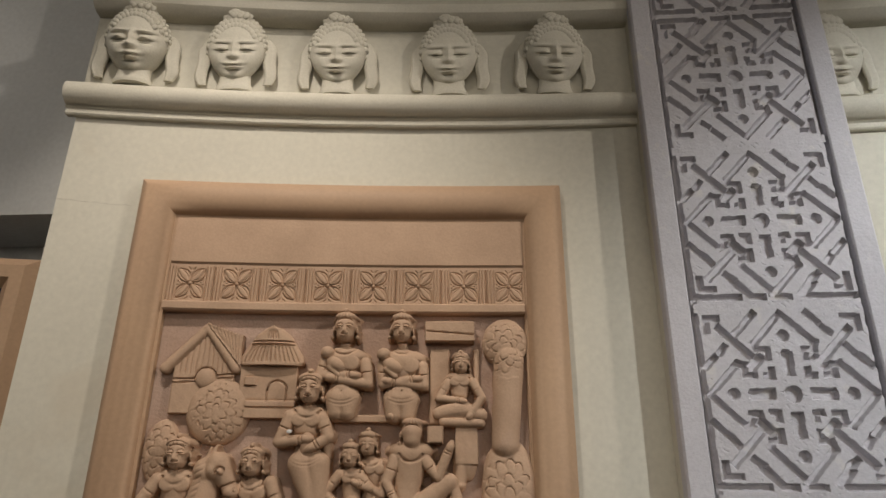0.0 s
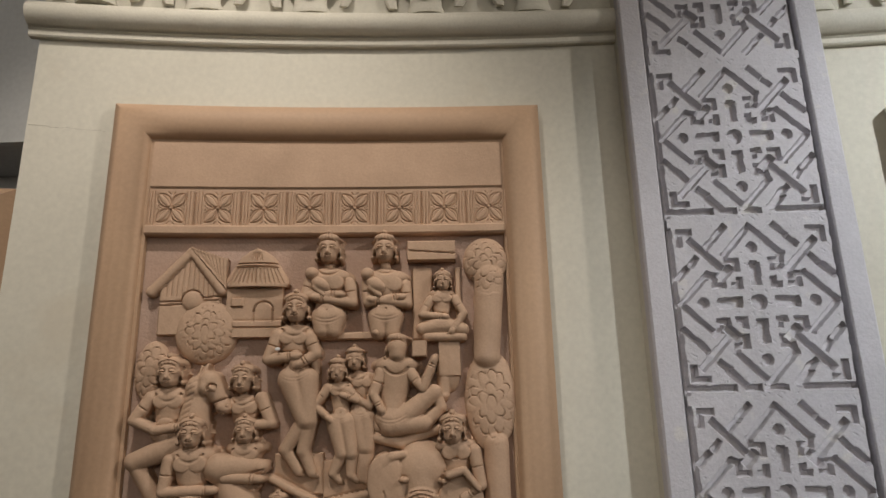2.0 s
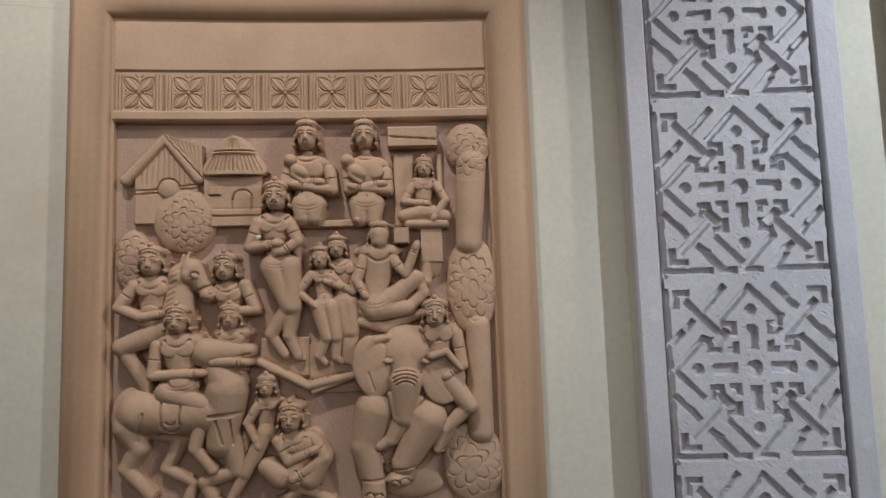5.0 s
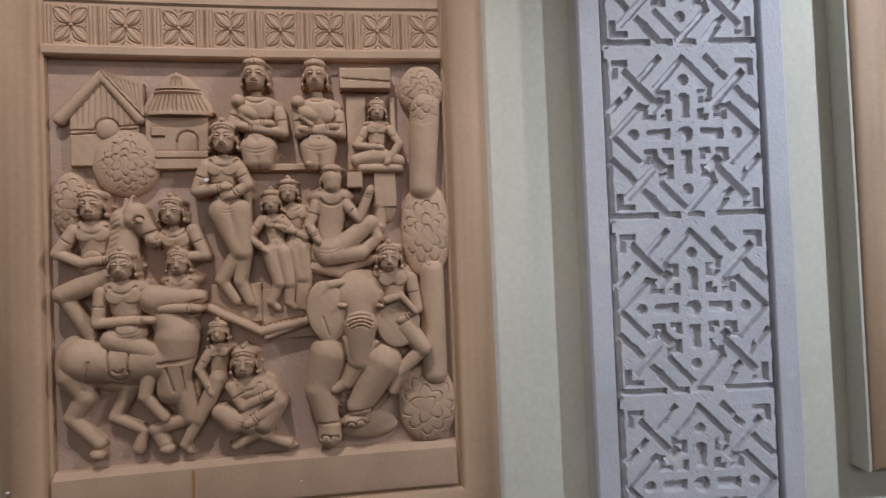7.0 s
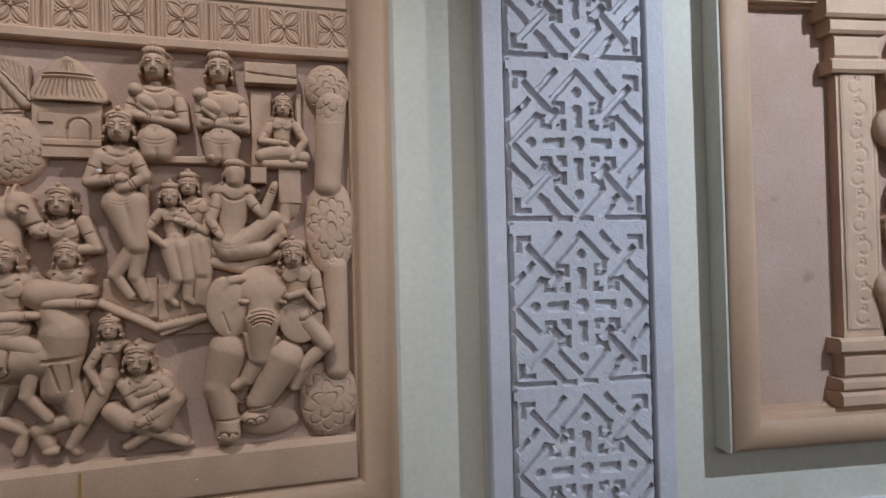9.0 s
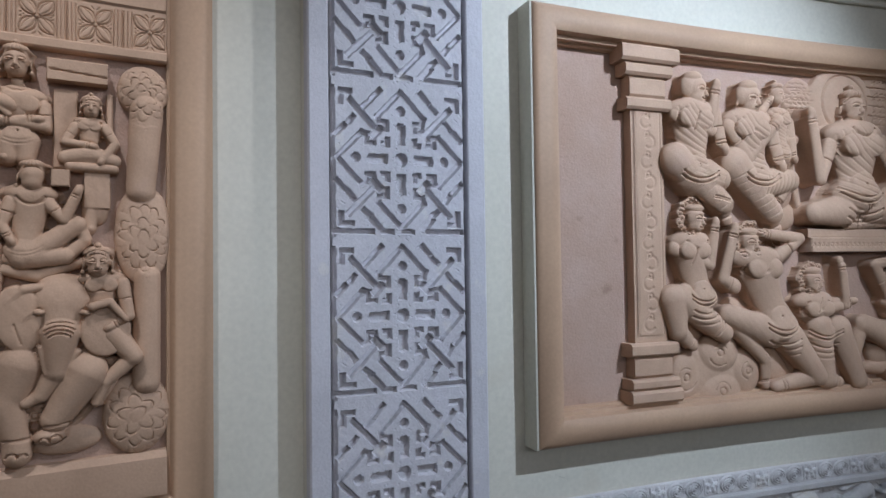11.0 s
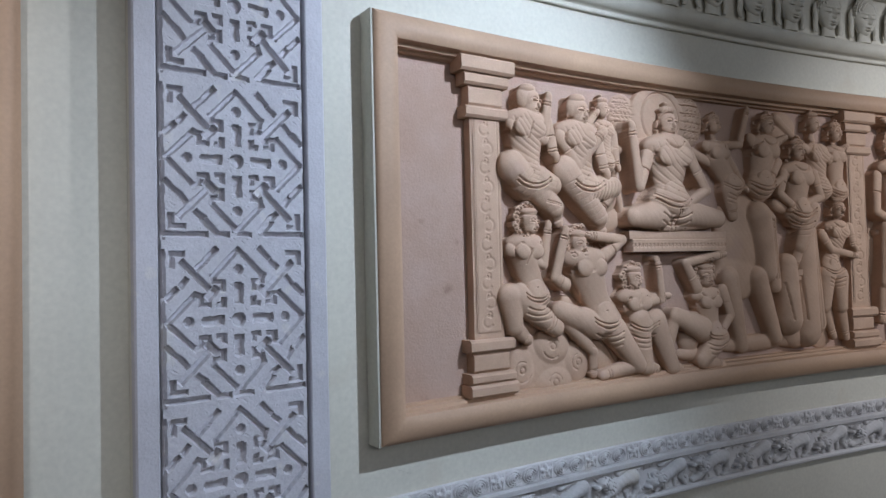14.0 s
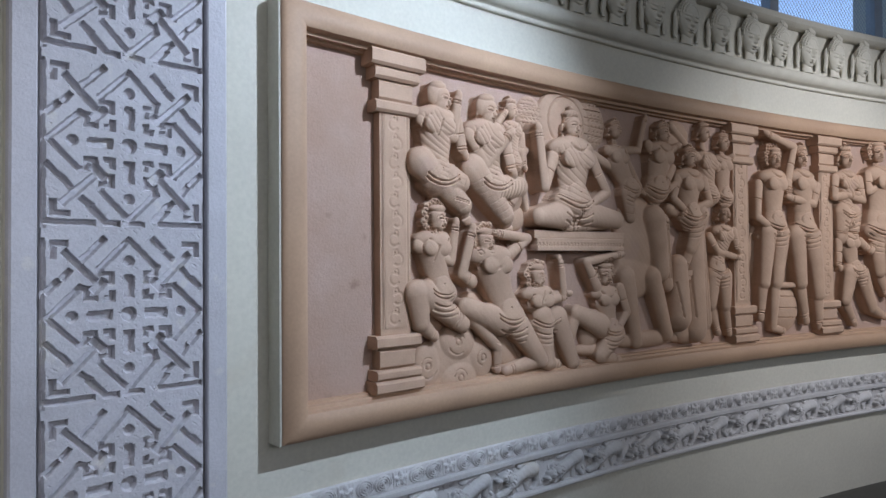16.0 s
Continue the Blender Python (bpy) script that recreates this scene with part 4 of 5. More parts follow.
carve("elephant", panel, (-0.75, -0.35, 1.16, 1.69), lambda r: r.lump((-0.546, 1.395), 0.097, 0.141, .025, .0).lump((-0.468, 1.405), 0.063, 0.095, .025, .0)
    .lump((-0.541, 1.585), 0.093, 0.088, .07, .004).lump((-0.543, 1.541), 0.066, 0.104, .072, .004).limb((-0.544, 1.511), (-0.552, 1.418), 0.050, 0.033, .045)
    .limb((-0.552, 1.418), (-0.588, 1.357), 0.031, 0.020, .04).limb((-0.588, 1.357), (-0.620, 1.340), 0.019, 0.014, .04).lump((-0.634, 1.552), 0.055, 0.084, .012, .05, 10, .004, .25)
    .limb((-0.591, 1.631), (-0.625, 1.626), 0.011, 0.013, .05).limb((-0.625, 1.626), (-0.663, 1.591), 0.013, 0.009, .05).lump((-0.441, 1.517), 0.060, 0.070, .012, .06, -8, .004, .25)
    .limb((-0.472, 1.578), (-0.432, 1.589), 0.011, 0.011, .08).limb((-0.432, 1.589), (-0.394, 1.543), 0.011, 0.008, .08).limb((-0.587, 1.478), (-0.577, 1.412), 0.009, 0.005, .062)
    .limb((-0.506, 1.464), (-0.543, 1.407), 0.009, 0.005, .062).limb((-0.632, 1.434), (-0.663, 1.340), 0.062, 0.045, .012).limb((-0.663, 1.340), (-0.639, 1.238), 0.045, 0.034, .014)
    .limb((-0.639, 1.238), (-0.639, 1.212), 0.036, 0.037, .014).limb((-0.490, 1.407), (-0.556, 1.293), 0.063, 0.039, .022).lump((-0.570, 1.249), 0.040, 0.025, .045, .012)
    .lump((-0.537, 1.229), 0.087, 0.038, .018, .0).lump((-0.602, 1.302), 0.019, 0.019, .02, .01).ring((-0.602, 1.302), 0.008, .003, .006)
    .ring((-0.545, 1.479), 0.053, .003, .006, 50, 130).ring((-0.545, 1.479), 0.044, .003, .006, 45, 135).ring((-0.545, 1.479), 0.035, .003, .006, 45, 135)
    .ring((-0.545, 1.479), 0.063, .003, .005, 60, 120).lump((-0.591, 1.568), 0.011, 0.008, .014, .070).ring((-0.591, 1.568), 0.008, .0025, .006)
    .lump((-0.487, 1.563), 0.011, 0.008, .014, .074).ring((-0.487, 1.563), 0.008, .0025, .006).cut((-0.646, 1.540), (-0.630, 1.490), .003, .003)
    .cut((-0.666, 1.251), (-0.611, 1.250), .004, .006).ring((-0.649, 1.207), 0.012, .003, .006, 0, 180).ring((-0.627, 1.205), 0.011, .003, .006, 0, 180)
    .cut((-0.588, 1.276), (-0.526, 1.281), .004, .006).ring((-0.580, 1.238), 0.012, .003, .006, 0, 180).ring((-0.555, 1.240), 0.013, .003, .006, 0, 180))
person(panel, (-0.460, 1.692), 0.0348, [(-0.451, 1.628), (-0.449, 1.562)], 0.044, [[(-0.402, 1.635), (-0.386, 1.551), (-0.423, 1.529)]], [[(-0.423, 1.505), (-0.374, 1.441), (-0.440, 1.380), (-0.463, 1.327)]], cap="crown", base=.04)
carve("boulder", panel2, (1.51, 2.00, 1.03, 1.42), lambda r: r.lump((1.735, 1.211), 0.192, 0.159, .03, .0).lump((1.762, 1.312), 0.100, 0.087, .035, .012)
    .lump((1.599, 1.223), 0.072, 0.099, .03, .008).lump((1.900, 1.233), 0.078, 0.099, .03, .01).lump((1.765, 1.158), 0.106, 0.073, .03, .014)
    .ring((1.753, 1.313), 0.014, .004, .006).ring((1.753, 1.313), 0.034, .003, .005, 20, 140).ring((1.753, 1.313), 0.053, .003, .005, 200, 300)
    .ring((1.590, 1.224), 0.014, .004, .006).ring((1.590, 1.224), 0.035, .003, .005, 60, 200).ring((1.590, 1.224), 0.052, .003, .005, 250, 340)
    .ring((1.900, 1.233), 0.015, .004, .006).ring((1.900, 1.233), 0.035, .003, .005, 100, 260).ring((1.765, 1.158), 0.015, .004, .006)
    .ring((1.765, 1.158), 0.036, .003, .005, 10, 170))
carve("drapery", panel2, (1.63, 1.84, 1.89, 2.21), lambda r: r.lump((1.729, 1.990), 0.075, 0.082, .045, .0).lump((1.772, 2.070), 0.044, 0.122, .02, .0)
    .cut((1.677, 1.992), (1.769, 1.960), .005, .008).cut((1.685, 1.957), (1.771, 1.923), .005, .008).cut((1.693, 2.029), (1.773, 1.997), .005, .008))
carve("drapery", panel2, (1.92, 2.22, 1.78, 2.28), lambda r: r.lump((2.060, 1.971), 0.122, 0.097, .05, .0).lump((2.023, 2.110), 0.074, 0.153, .022, .0)
    .lump((2.112, 1.870), 0.089, 0.067, .03, .0).cut((1.980, 1.981), (2.079, 1.933), .005, .008).cut((1.995, 1.943), (2.078, 1.902), .005, .008)
    .cut((2.023, 2.084), (2.054, 2.009), .005, .008))
carve("cloth", panel2, (1.51, 1.98, 1.31, 1.57), lambda r: r.lump((1.634, 1.456), 0.108, 0.095, .03, .0).lump((1.851, 1.433), 0.109, 0.098, .024, .0)
    .cut((1.606, 1.516), (1.695, 1.477), .005, .007).cut((1.605, 1.481), (1.685, 1.441), .005, .007))
carve("cloth", panel2, (1.96, 2.50, 1.11, 1.45), lambda r: r.lump((2.129, 1.292), 0.151, 0.133, .03, .0).lump((2.358, 1.276), 0.123, 0.149, .03, .0)
    .cut((2.045, 1.323), (2.127, 1.215), .005, .008).cut((2.097, 1.345), (2.180, 1.250), .005, .008).cut((1.962, 1.328), (2.025, 1.211), .005, .008))
carve("waterpot", panel2, (2.52, 2.76, 1.14, 1.44), lambda r: r.lump((2.631, 1.292), 0.077, 0.094, .05, .0).limb((2.597, 1.398), (2.681, 1.394), 0.019, 0.019, .03)
    .lump((2.636, 1.203), 0.100, 0.039, .045, .0).cut((2.549, 1.318), (2.725, 1.308), .004, .006))
person(panel2, (1.646, 2.351), 0.0598, [(1.622, 2.224), (1.632, 2.019)], 0.086, [[(1.548, 2.250), (1.704, 2.199), (1.726, 2.360)], [(1.730, 2.275), (1.758, 2.143)]], [[(1.538, 2.075), (1.765, 1.909), (1.795, 1.846)], [(1.693, 2.017), (1.755, 2.008), (1.737, 1.910)]], cap="round", face=.8, base=.03)
person(panel2, (1.917, 2.335), 0.0626, [(1.903, 2.198), (1.941, 2.017)], 0.090, [[(1.807, 2.220), (1.891, 2.097), (2.027, 2.238)], [(2.020, 2.212), (2.050, 2.086)]], [[(1.826, 2.068), (2.017, 1.875), (2.049, 1.810)], [(1.931, 1.991), (2.109, 2.011), (2.045, 1.907)]], cap="round", face=.4, base=.03)
person(panel2, (2.078, 2.371), 0.0411, [(2.089, 2.263), (2.102, 2.127)], 0.051, [[(2.021, 2.263), (1.988, 2.298), (2.023, 2.340)], [(2.140, 2.260), (2.153, 2.117)]], [], cap="bun", face=.8, base=.024)
def feathers(r):
    """Rows of small feather cuts on both wings behind the halo, and beads along the slab."""
    rnd = random.Random(5)
    for cx, cz, rx, rz in ((2.225, 2.36, 0.075, 0.10), (2.675, 2.375, 0.10, 0.125)):
        for a in range(9):
            for b in range(6):
                x, z = cx - rx + 2 * rx * (b + 0.5 * (a % 2)) / 6, cz - rz + 2 * rz * a / 9
                if ((x - cx) / rx) ** 2 + ((z - cz) / rz) ** 2 < 1 and math.hypot(x - 2.456, z - 2.363) > 0.17:
                    w = 0.016 if x < 2.456 else -0.016
                    r.cut((x, z + rnd.uniform(-0.004, 0.004)), (x - w, z + 0.006), 0.004, 0.006)
    for k in range(26):
        r.ring((2.225 + 0.0245 * k, 1.743), 0.007, 0.003, 0.005)
    return r


carve("throne", panel2, (2.08, 2.88, 1.69, 2.55), lambda r: feathers(r.lump((2.238, 2.360), 0.093, 0.111, .034, .0).lump((2.661, 2.375), 0.125, 0.140, .034, .0)
    .lump((2.456, 2.363), 0.186, 0.163, .03, .022).ring((2.456, 2.363), 0.125, .006, .010).cut((2.179, 2.407), (2.286, 2.407), .003, .006)
    .cut((2.168, 2.366), (2.288, 2.367), .003, .006).cut((2.177, 2.328), (2.287, 2.327), .003, .006).cut((2.193, 2.290), (2.286, 2.290), .003, .006)
    .cut((2.594, 2.448), (2.749, 2.451), .003, .006).cut((2.593, 2.406), (2.764, 2.407), .003, .006).cut((2.591, 2.364), (2.762, 2.361), .003, .006)
    .cut((2.590, 2.322), (2.753, 2.315), .003, .006).limb((2.208, 2.199), (2.464, 2.285), 0.024, 0.024, .02).limb((2.464, 2.285), (2.826, 2.154), 0.033, 0.027, .026)
    .limb((2.139, 2.220), (2.153, 2.091), 0.031, 0.018, .03).lump((2.149, 2.190), 0.049, 0.031, .03, .03).limb((2.153, 2.091), (2.199, 1.898), 0.021, 0.016, .02)
    .plate(2.200, 2.860, 1.772, 1.812, .070).plate(2.213, 2.850, 1.712, 1.774, .078).plate(2.267, 2.827, 2.183, 1.807, .01)))
person(panel2, (2.458, 2.331), 0.0625, [(2.460, 2.148), (2.465, 1.966)], 0.114, [[(2.325, 2.167), (2.256, 2.018), (2.207, 2.273)], [(2.601, 2.184), (2.703, 2.013), (2.470, 1.896)]], [[(2.378, 1.888), (2.223, 1.875), (2.551, 1.843)], [(2.527, 1.905), (2.784, 1.874), (2.413, 1.830)]], cap="bun", face=.35, base=.045)
person(panel2, (1.628, 1.842), 0.0546, [(1.610, 1.710), (1.651, 1.538)], 0.076, [[(1.531, 1.728), (1.691, 1.666), (1.713, 1.813)]], [[(1.561, 1.529), (1.758, 1.394)], [(1.518, 1.531), (1.535, 1.414), (1.617, 1.351)]], cap="curls", face=.7, base=.026)
person(panel2, (1.895, 1.748), 0.0571, [(1.944, 1.633), (2.037, 1.412)], 0.092, [[(1.813, 1.577), (1.751, 1.607), (1.800, 1.790)], [(2.046, 1.698), (2.150, 1.769), (1.958, 1.789)]], [[(1.980, 1.389), (1.773, 1.466), (1.977, 1.272), (1.984, 1.172)], [(2.097, 1.358), (2.238, 1.193), (2.030, 1.160)]], cap="curls", face=.3, base=.03)
person(panel2, (2.229, 1.587), 0.0548, [(2.246, 1.461), (2.272, 1.374)], 0.076, [[(2.198, 1.507), (2.282, 1.470), (2.391, 1.487), (2.367, 1.653)], [(2.329, 1.489), (2.413, 1.500)]], [[(2.255, 1.401), (2.294, 1.176), (2.373, 1.156)], [(2.362, 1.382), (2.465, 1.162), (2.528, 1.143)]], cap="curls", face=.6, base=.026)
person(panel2, (2.719, 1.587), 0.0559, [(2.730, 1.447), (2.764, 1.300)], 0.075, [[(2.655, 1.528), (2.568, 1.656), (2.810, 1.693)], [(2.835, 1.514), (2.878, 1.385), (2.795, 1.304)]], [[(2.679, 1.325), (2.499, 1.402), (2.448, 1.217)], [(2.794, 1.276), (2.674, 1.173), (2.829, 1.133)]], cap="curls", base=.026)
person(panel2, (2.822, 2.360), 0.0456, [(2.841, 2.200), (2.948, 2.053)], 0.070, [[(2.761, 2.250), (3.000, 2.266), (3.051, 2.438)], [(2.919, 2.190), (3.023, 2.042)]], [[(2.915, 2.020), (2.936, 1.898)]], cap="crown", face=.8, base=.024)
person(panel2, (3.215, 2.382), 0.0549, [(3.181, 2.227), (3.153, 2.064)], 0.090, [[(3.086, 2.305), (3.132, 2.223), (3.313, 2.313)], [(3.290, 2.186), (3.177, 2.034), (3.421, 2.155)]], [], cap="crown", face=.5, base=.026)
carve("horse", panel2, (2.80, 3.64, 1.13, 2.05), lambda r: r.lump((3.051, 1.791), 0.219, 0.236, .06, .0).limb((3.125, 1.888), (3.191, 1.601), 0.095, 0.070, .02)
    .lump((3.013, 1.603), 0.188, 0.156, .05, .0).limb((2.905, 1.574), (2.990, 1.216), 0.067, 0.046, .016).limb((3.117, 1.570), (3.247, 1.245), 0.070, 0.051, .016)
    .limb((3.274, 1.957), (3.581, 1.866), 0.039, 0.026, .03).lump((3.109, 1.223), 0.288, 0.051, .04, .0))
person(panel2, (3.439, 2.257), 0.0567, [(3.430, 2.089), (3.436, 1.923)], 0.093, [[(3.328, 2.130), (3.275, 2.016), (3.375, 1.944)], [(3.567, 2.131), (3.606, 2.003), (3.374, 1.934)]], [[(3.530, 1.926), (3.431, 1.730), (3.397, 1.614)]], cap="crown", face=.4, base=.034)
carve("drapery", panel2, (3.45, 3.80, 1.13, 1.78), lambda r: r.lump((3.647, 1.321), 0.129, 0.171, .03, .0).lump((3.574, 1.595), 0.106, 0.169, .024, .0)
    .cut((3.575, 1.629), (3.620, 1.322), .006, .007).cut((3.511, 1.596), (3.535, 1.327), .006, .007))
carve("drapery", panel2, (4.06, 4.50, 1.45, 1.94), lambda r: r.lump((4.161, 1.696), 0.082, 0.219, .02, .0).lump((4.398, 1.695), 0.084, 0.225, .024, .0)
    .limb((4.136, 1.805), (4.401, 1.770), 0.029, 0.029, .03).cut((4.133, 1.732), (4.368, 1.695), .005, .007))
carve("drapery", panel2, (3.20, 3.67, 1.14, 1.92), lambda r: r.limb((3.347, 1.631), (3.334, 1.337), 0.072, 0.098, .02).lump((3.434, 1.233), 0.216, 0.060, .05, .0)
    .limb((3.500, 1.797), (3.486, 1.263), 0.080, 0.101, .008).cut((3.289, 1.534), (3.309, 1.338), .006, .008).cut((3.428, 1.597), (3.442, 1.332), .006, .008))
def footrest(r):
    """A small carved stand under the hanging foot, with cloth falling behind it."""
    r.limb((3.56, 1.90), (3.58, 1.30), 0.05, 0.075, 0.006).limb((3.20, 1.88), (3.24, 1.52), 0.055, 0.045, 0.035)
    r.plate(3.30, 3.47, 1.572, 1.604, 0.075).plate(3.325, 3.445, 1.545, 1.574, 0.068).plate(3.335, 3.435, 1.36, 1.547, 0.058)
    r.lump((3.40, 1.255), 0.125, 0.085, 0.06, 0.006, -18).lump((3.36, 1.335), 0.06, 0.05, 0.055, 0.012)
    for k in range(5):
        r.cut((3.165 + 0.022 * k, 1.875), (3.20 + 0.022 * k, 1.56), 0.006, 0.006)
        r.cut((3.535 + 0.022 * k, 1.84), (3.525 + 0.030 * k, 1.28), 0.006, 0.005)
    for z in (1.50, 1.44, 1.40):
        r.ring((3.385, z), 0.014, 0.004, 0.006)
    for k in range(4):
        r.ring((3.17, 1.72), 0.12 + 0.035 * k, 0.006, 0.006, 50, 100)


carve("footrest", panel2, (3.10, 3.70, 1.14, 1.96), footrest)
carve("headdress", panel2, (3.25, 3.52, 2.28, 2.50), lambda r: r.lump((3.386, 2.392), 0.113, 0.093, .04, .0).limb((3.311, 2.434), (3.462, 2.326), 0.026, 0.023, .03))
person(panel2, (3.595, 2.419), 0.0511, [(3.622, 2.223), (3.650, 2.056)], 0.078, [[(3.518, 2.283), (3.591, 2.241), (3.753, 2.232)]], [], cap="bun", face=.8, base=.02)
person(panel2, (3.784, 2.381), 0.0524, [(3.780, 2.227), (3.802, 2.046)], 0.070, [[(3.672, 2.264), (3.708, 2.215), (3.837, 2.294)]], [], cap="crown", face=.4, base=.018)
person(panel2, (3.778, 1.940), 0.0522, [(3.763, 1.794), (3.703, 1.600)], 0.073, [[(3.633, 1.799), (3.695, 1.710), (3.870, 1.675)], [(3.863, 1.837), (3.883, 1.731)]], [[(3.658, 1.560), (3.632, 1.390), (3.714, 1.221)], [(3.767, 1.557), (3.773, 1.384), (3.823, 1.207)]], cap="bun", base=.024)
person(panel2, (4.280, 2.319), 0.0631, [(4.263, 2.132), (4.279, 1.888)], 0.100, [[(4.111, 2.139), (4.081, 1.931), (4.266, 1.836)], [(4.420, 2.192), (4.475, 2.408), (4.184, 2.467)]], [[(4.194, 1.824), (4.150, 1.514), (4.132, 1.289)], [(4.337, 1.826), (4.279, 1.511), (4.259, 1.217), (4.383, 1.188)]], cap="curls", face=-.3, base=.026)
person(panel2, (4.559, 2.346), 0.0689, [(4.565, 2.146), (4.593, 1.879)], 0.103, [[(4.726, 2.154), (4.672, 2.035), (4.404, 2.064)], [(4.413, 2.166), (4.405, 2.090)]], [[(4.493, 1.809), (4.532, 1.505), (4.610, 1.243)], [(4.665, 1.811), (4.727, 1.423), (4.758, 1.197)]], cap="crown", face=-.3, base=.026)
carve("pot", panel2, (4.27, 4.59, 1.16, 1.53), lambda r: r.lump((4.430, 1.338), 0.145, 0.158, .05, .0).limb((4.332, 1.491), (4.531, 1.486), 0.022, 0.022, .04)
    .cut((4.300, 1.418), (4.554, 1.409), .004, .006).cut((4.298, 1.344), (4.551, 1.333), .004, .006).cut((4.296, 1.281), (4.549, 1.269), .004, .006))
person(panel2, (5.064, 2.371), 0.0685, [(5.071, 2.177), (5.064, 1.983)], 0.097, [[(4.943, 2.219), (4.914, 2.091), (5.134, 2.119)], [(5.215, 2.224), (5.237, 2.082), (5.068, 2.104)]], [[(5.012, 1.974), (4.994, 1.814)], [(5.129, 1.977), (5.123, 1.815)]], cap="bun", base=.022)
person(panel2, (5.441, 2.435), 0.0709, [(5.479, 2.195), (5.421, 1.880)], 0.125, [[(5.322, 2.262), (5.305, 2.146), (5.432, 2.193)], [(5.614, 2.221), (5.629, 2.052), (5.317, 1.734)]], [[(5.387, 1.838), (5.430, 1.568), (5.538, 1.399)], [(5.520, 1.839), (5.642, 1.481), (5.632, 1.228)]], cap="curls", face=-.3, base=.022)
person(panel2, (5.088, 1.920), 0.0604, [(5.095, 1.758), (5.154, 1.580)], 0.081, [[(4.967, 1.782), (4.949, 1.615)], [(5.213, 1.783), (5.316, 1.714), (5.521, 1.860)]], [[(5.088, 1.553), (5.030, 1.374), (5.154, 1.200)], [(5.218, 1.551), (5.335, 1.303), (5.512, 1.233)]], cap="crown", base=.028)


# ---- lions and scrolls of the frieze ----


def lion(kind):
    """A striding lion with a curled mane, rump high and tail laid over the back, leaves in the gaps."""
    r = Relief(-0.168, 0.168, -0.078, 0.078, 0.003, -0.008)
    rnd = random.Random(7 + kind)
    for _ in range(26):
        c = (rnd.uniform(-0.15, 0.15), rnd.uniform(-0.06, 0.06))
        r.lump(c, 0.022, 0.011, 0.010, -0.003, rnd.uniform(0, 180), 0.001)
        r.ring(c, 0.010, 0.003, 0.004, rnd.uniform(0, 90), rnd.uniform(200, 300))
    if kind == 0:
        r.limb((0.085, 0.026), (0.02, 0.018), 0.040, 0.030, 0.008).limb((0.02, 0.018), (-0.055, -0.010), 0.030, 0.036, 0.008)
        r.lump((-0.07, 0.014), 0.036, 0.046, 0.034, 0.008, 20).lump((-0.105, 0.030), 0.034, 0.026, 0.040, 0.012, 15).lump((-0.138, 0.018), 0.020, 0.016, 0.034, 0.014)
        r.limb((0.10, 0.010), (0.118, -0.030), 0.028, 0.017, 0.010).limb((0.118, -0.030), (0.10, -0.068), 0.016, 0.012, 0.010).limb((0.10, -0.068), (0.085, -0.070), 0.012, 0.010, 0.012)
        r.limb((0.075, -0.004), (0.048, -0.036), 0.022, 0.015, 0.002).limb((0.048, -0.036), (0.058, -0.069), 0.014, 0.011, 0.002)
        r.limb((-0.055, -0.022), (-0.095, -0.052), 0.022, 0.015, 0.014).limb((-0.095, -0.052), (-0.130, -0.060), 0.014, 0.013, 0.012).limb((-0.04, -0.02), (-0.04, -0.066), 0.018, 0.012, 0.004)
        r.limb((0.118, 0.036), (0.135, 0.056), 0.008, 0.007, 0.010).limb((0.135, 0.056), (0.05, 0.064), 0.007, 0.007, 0.010).limb((0.05, 0.064), (0.0, 0.052), 0.008, 0.013, 0.010)
        mane, eye, mouth = (-0.07, 0.016), (-0.115, 0.036), ((-0.155, 0.010), (-0.122, 0.012))
    else:
        r.limb((0.09, 0.034), (0.03, 0.008), 0.038, 0.030, 0.008).limb((0.03, 0.008), (-0.045, -0.022), 0.030, 0.036, 0.008)
        r.lump((-0.06, -0.008), 0.042, 0.040, 0.034, 0.008, -30).lump((-0.098, -0.022), 0.032, 0.026, 0.040, 0.012, -10).lump((-0.126, -0.038), 0.020, 0.015, 0.034, 0.014, -20)
        r.limb((0.105, 0.018), (0.098, -0.030), 0.028, 0.016, 0.010).limb((0.098, -0.030), (0.128, -0.066), 0.015, 0.012, 0.010)
        r.limb((0.06, 0.0), (0.066, -0.066), 0.020, 0.012, 0.002).limb((-0.02, -0.026), (-0.01, -0.068), 0.020, 0.012, 0.006).limb((-0.05, -0.03), (-0.07, -0.068), 0.017, 0.012, 0.010)
        r.limb((0.120, 0.044), (0.065, 0.066), 0.008, 0.007, 0.010).limb((0.065, 0.066), (-0.01, 0.052), 0.007, 0.008, 0.010).lump((-0.03, 0.050), 0.020, 0.012, 0.018, 0.008, 15)
        mane, eye, mouth = (-0.06, -0.006), (-0.106, -0.016), ((-0.142, -0.044), (-0.112, -0.040))
    for k in range(10):
        a = radians(36 * k)
        c = (mane[0] + 0.026 * math.cos(a), mane[1] + 0.030 * math.sin(a))
        r.ring(c, 0.010, 0.0035, 0.007, 40 * k, 40 * k + 250)
    r.cut(*mouth, 0.004, 0.012).lump(eye, 0.007, 0.005, 0.008, 0.048)
    for k in range(3):
        r.ring((0.085, 0.02), 0.030 + 0.012 * k, 0.003, 0.003, 190, 260)
    return r.mesh("lion", CAST, False, bent=False, rough=0.0005, under=0.3)


LIONS = [lion(0), lion(1)]
for k in range(25):
    link("lion", LIONS[k % 2], CAST, frieze).matrix_basis = place(0.90 + 0.311 * k, -0.012, 0.635)


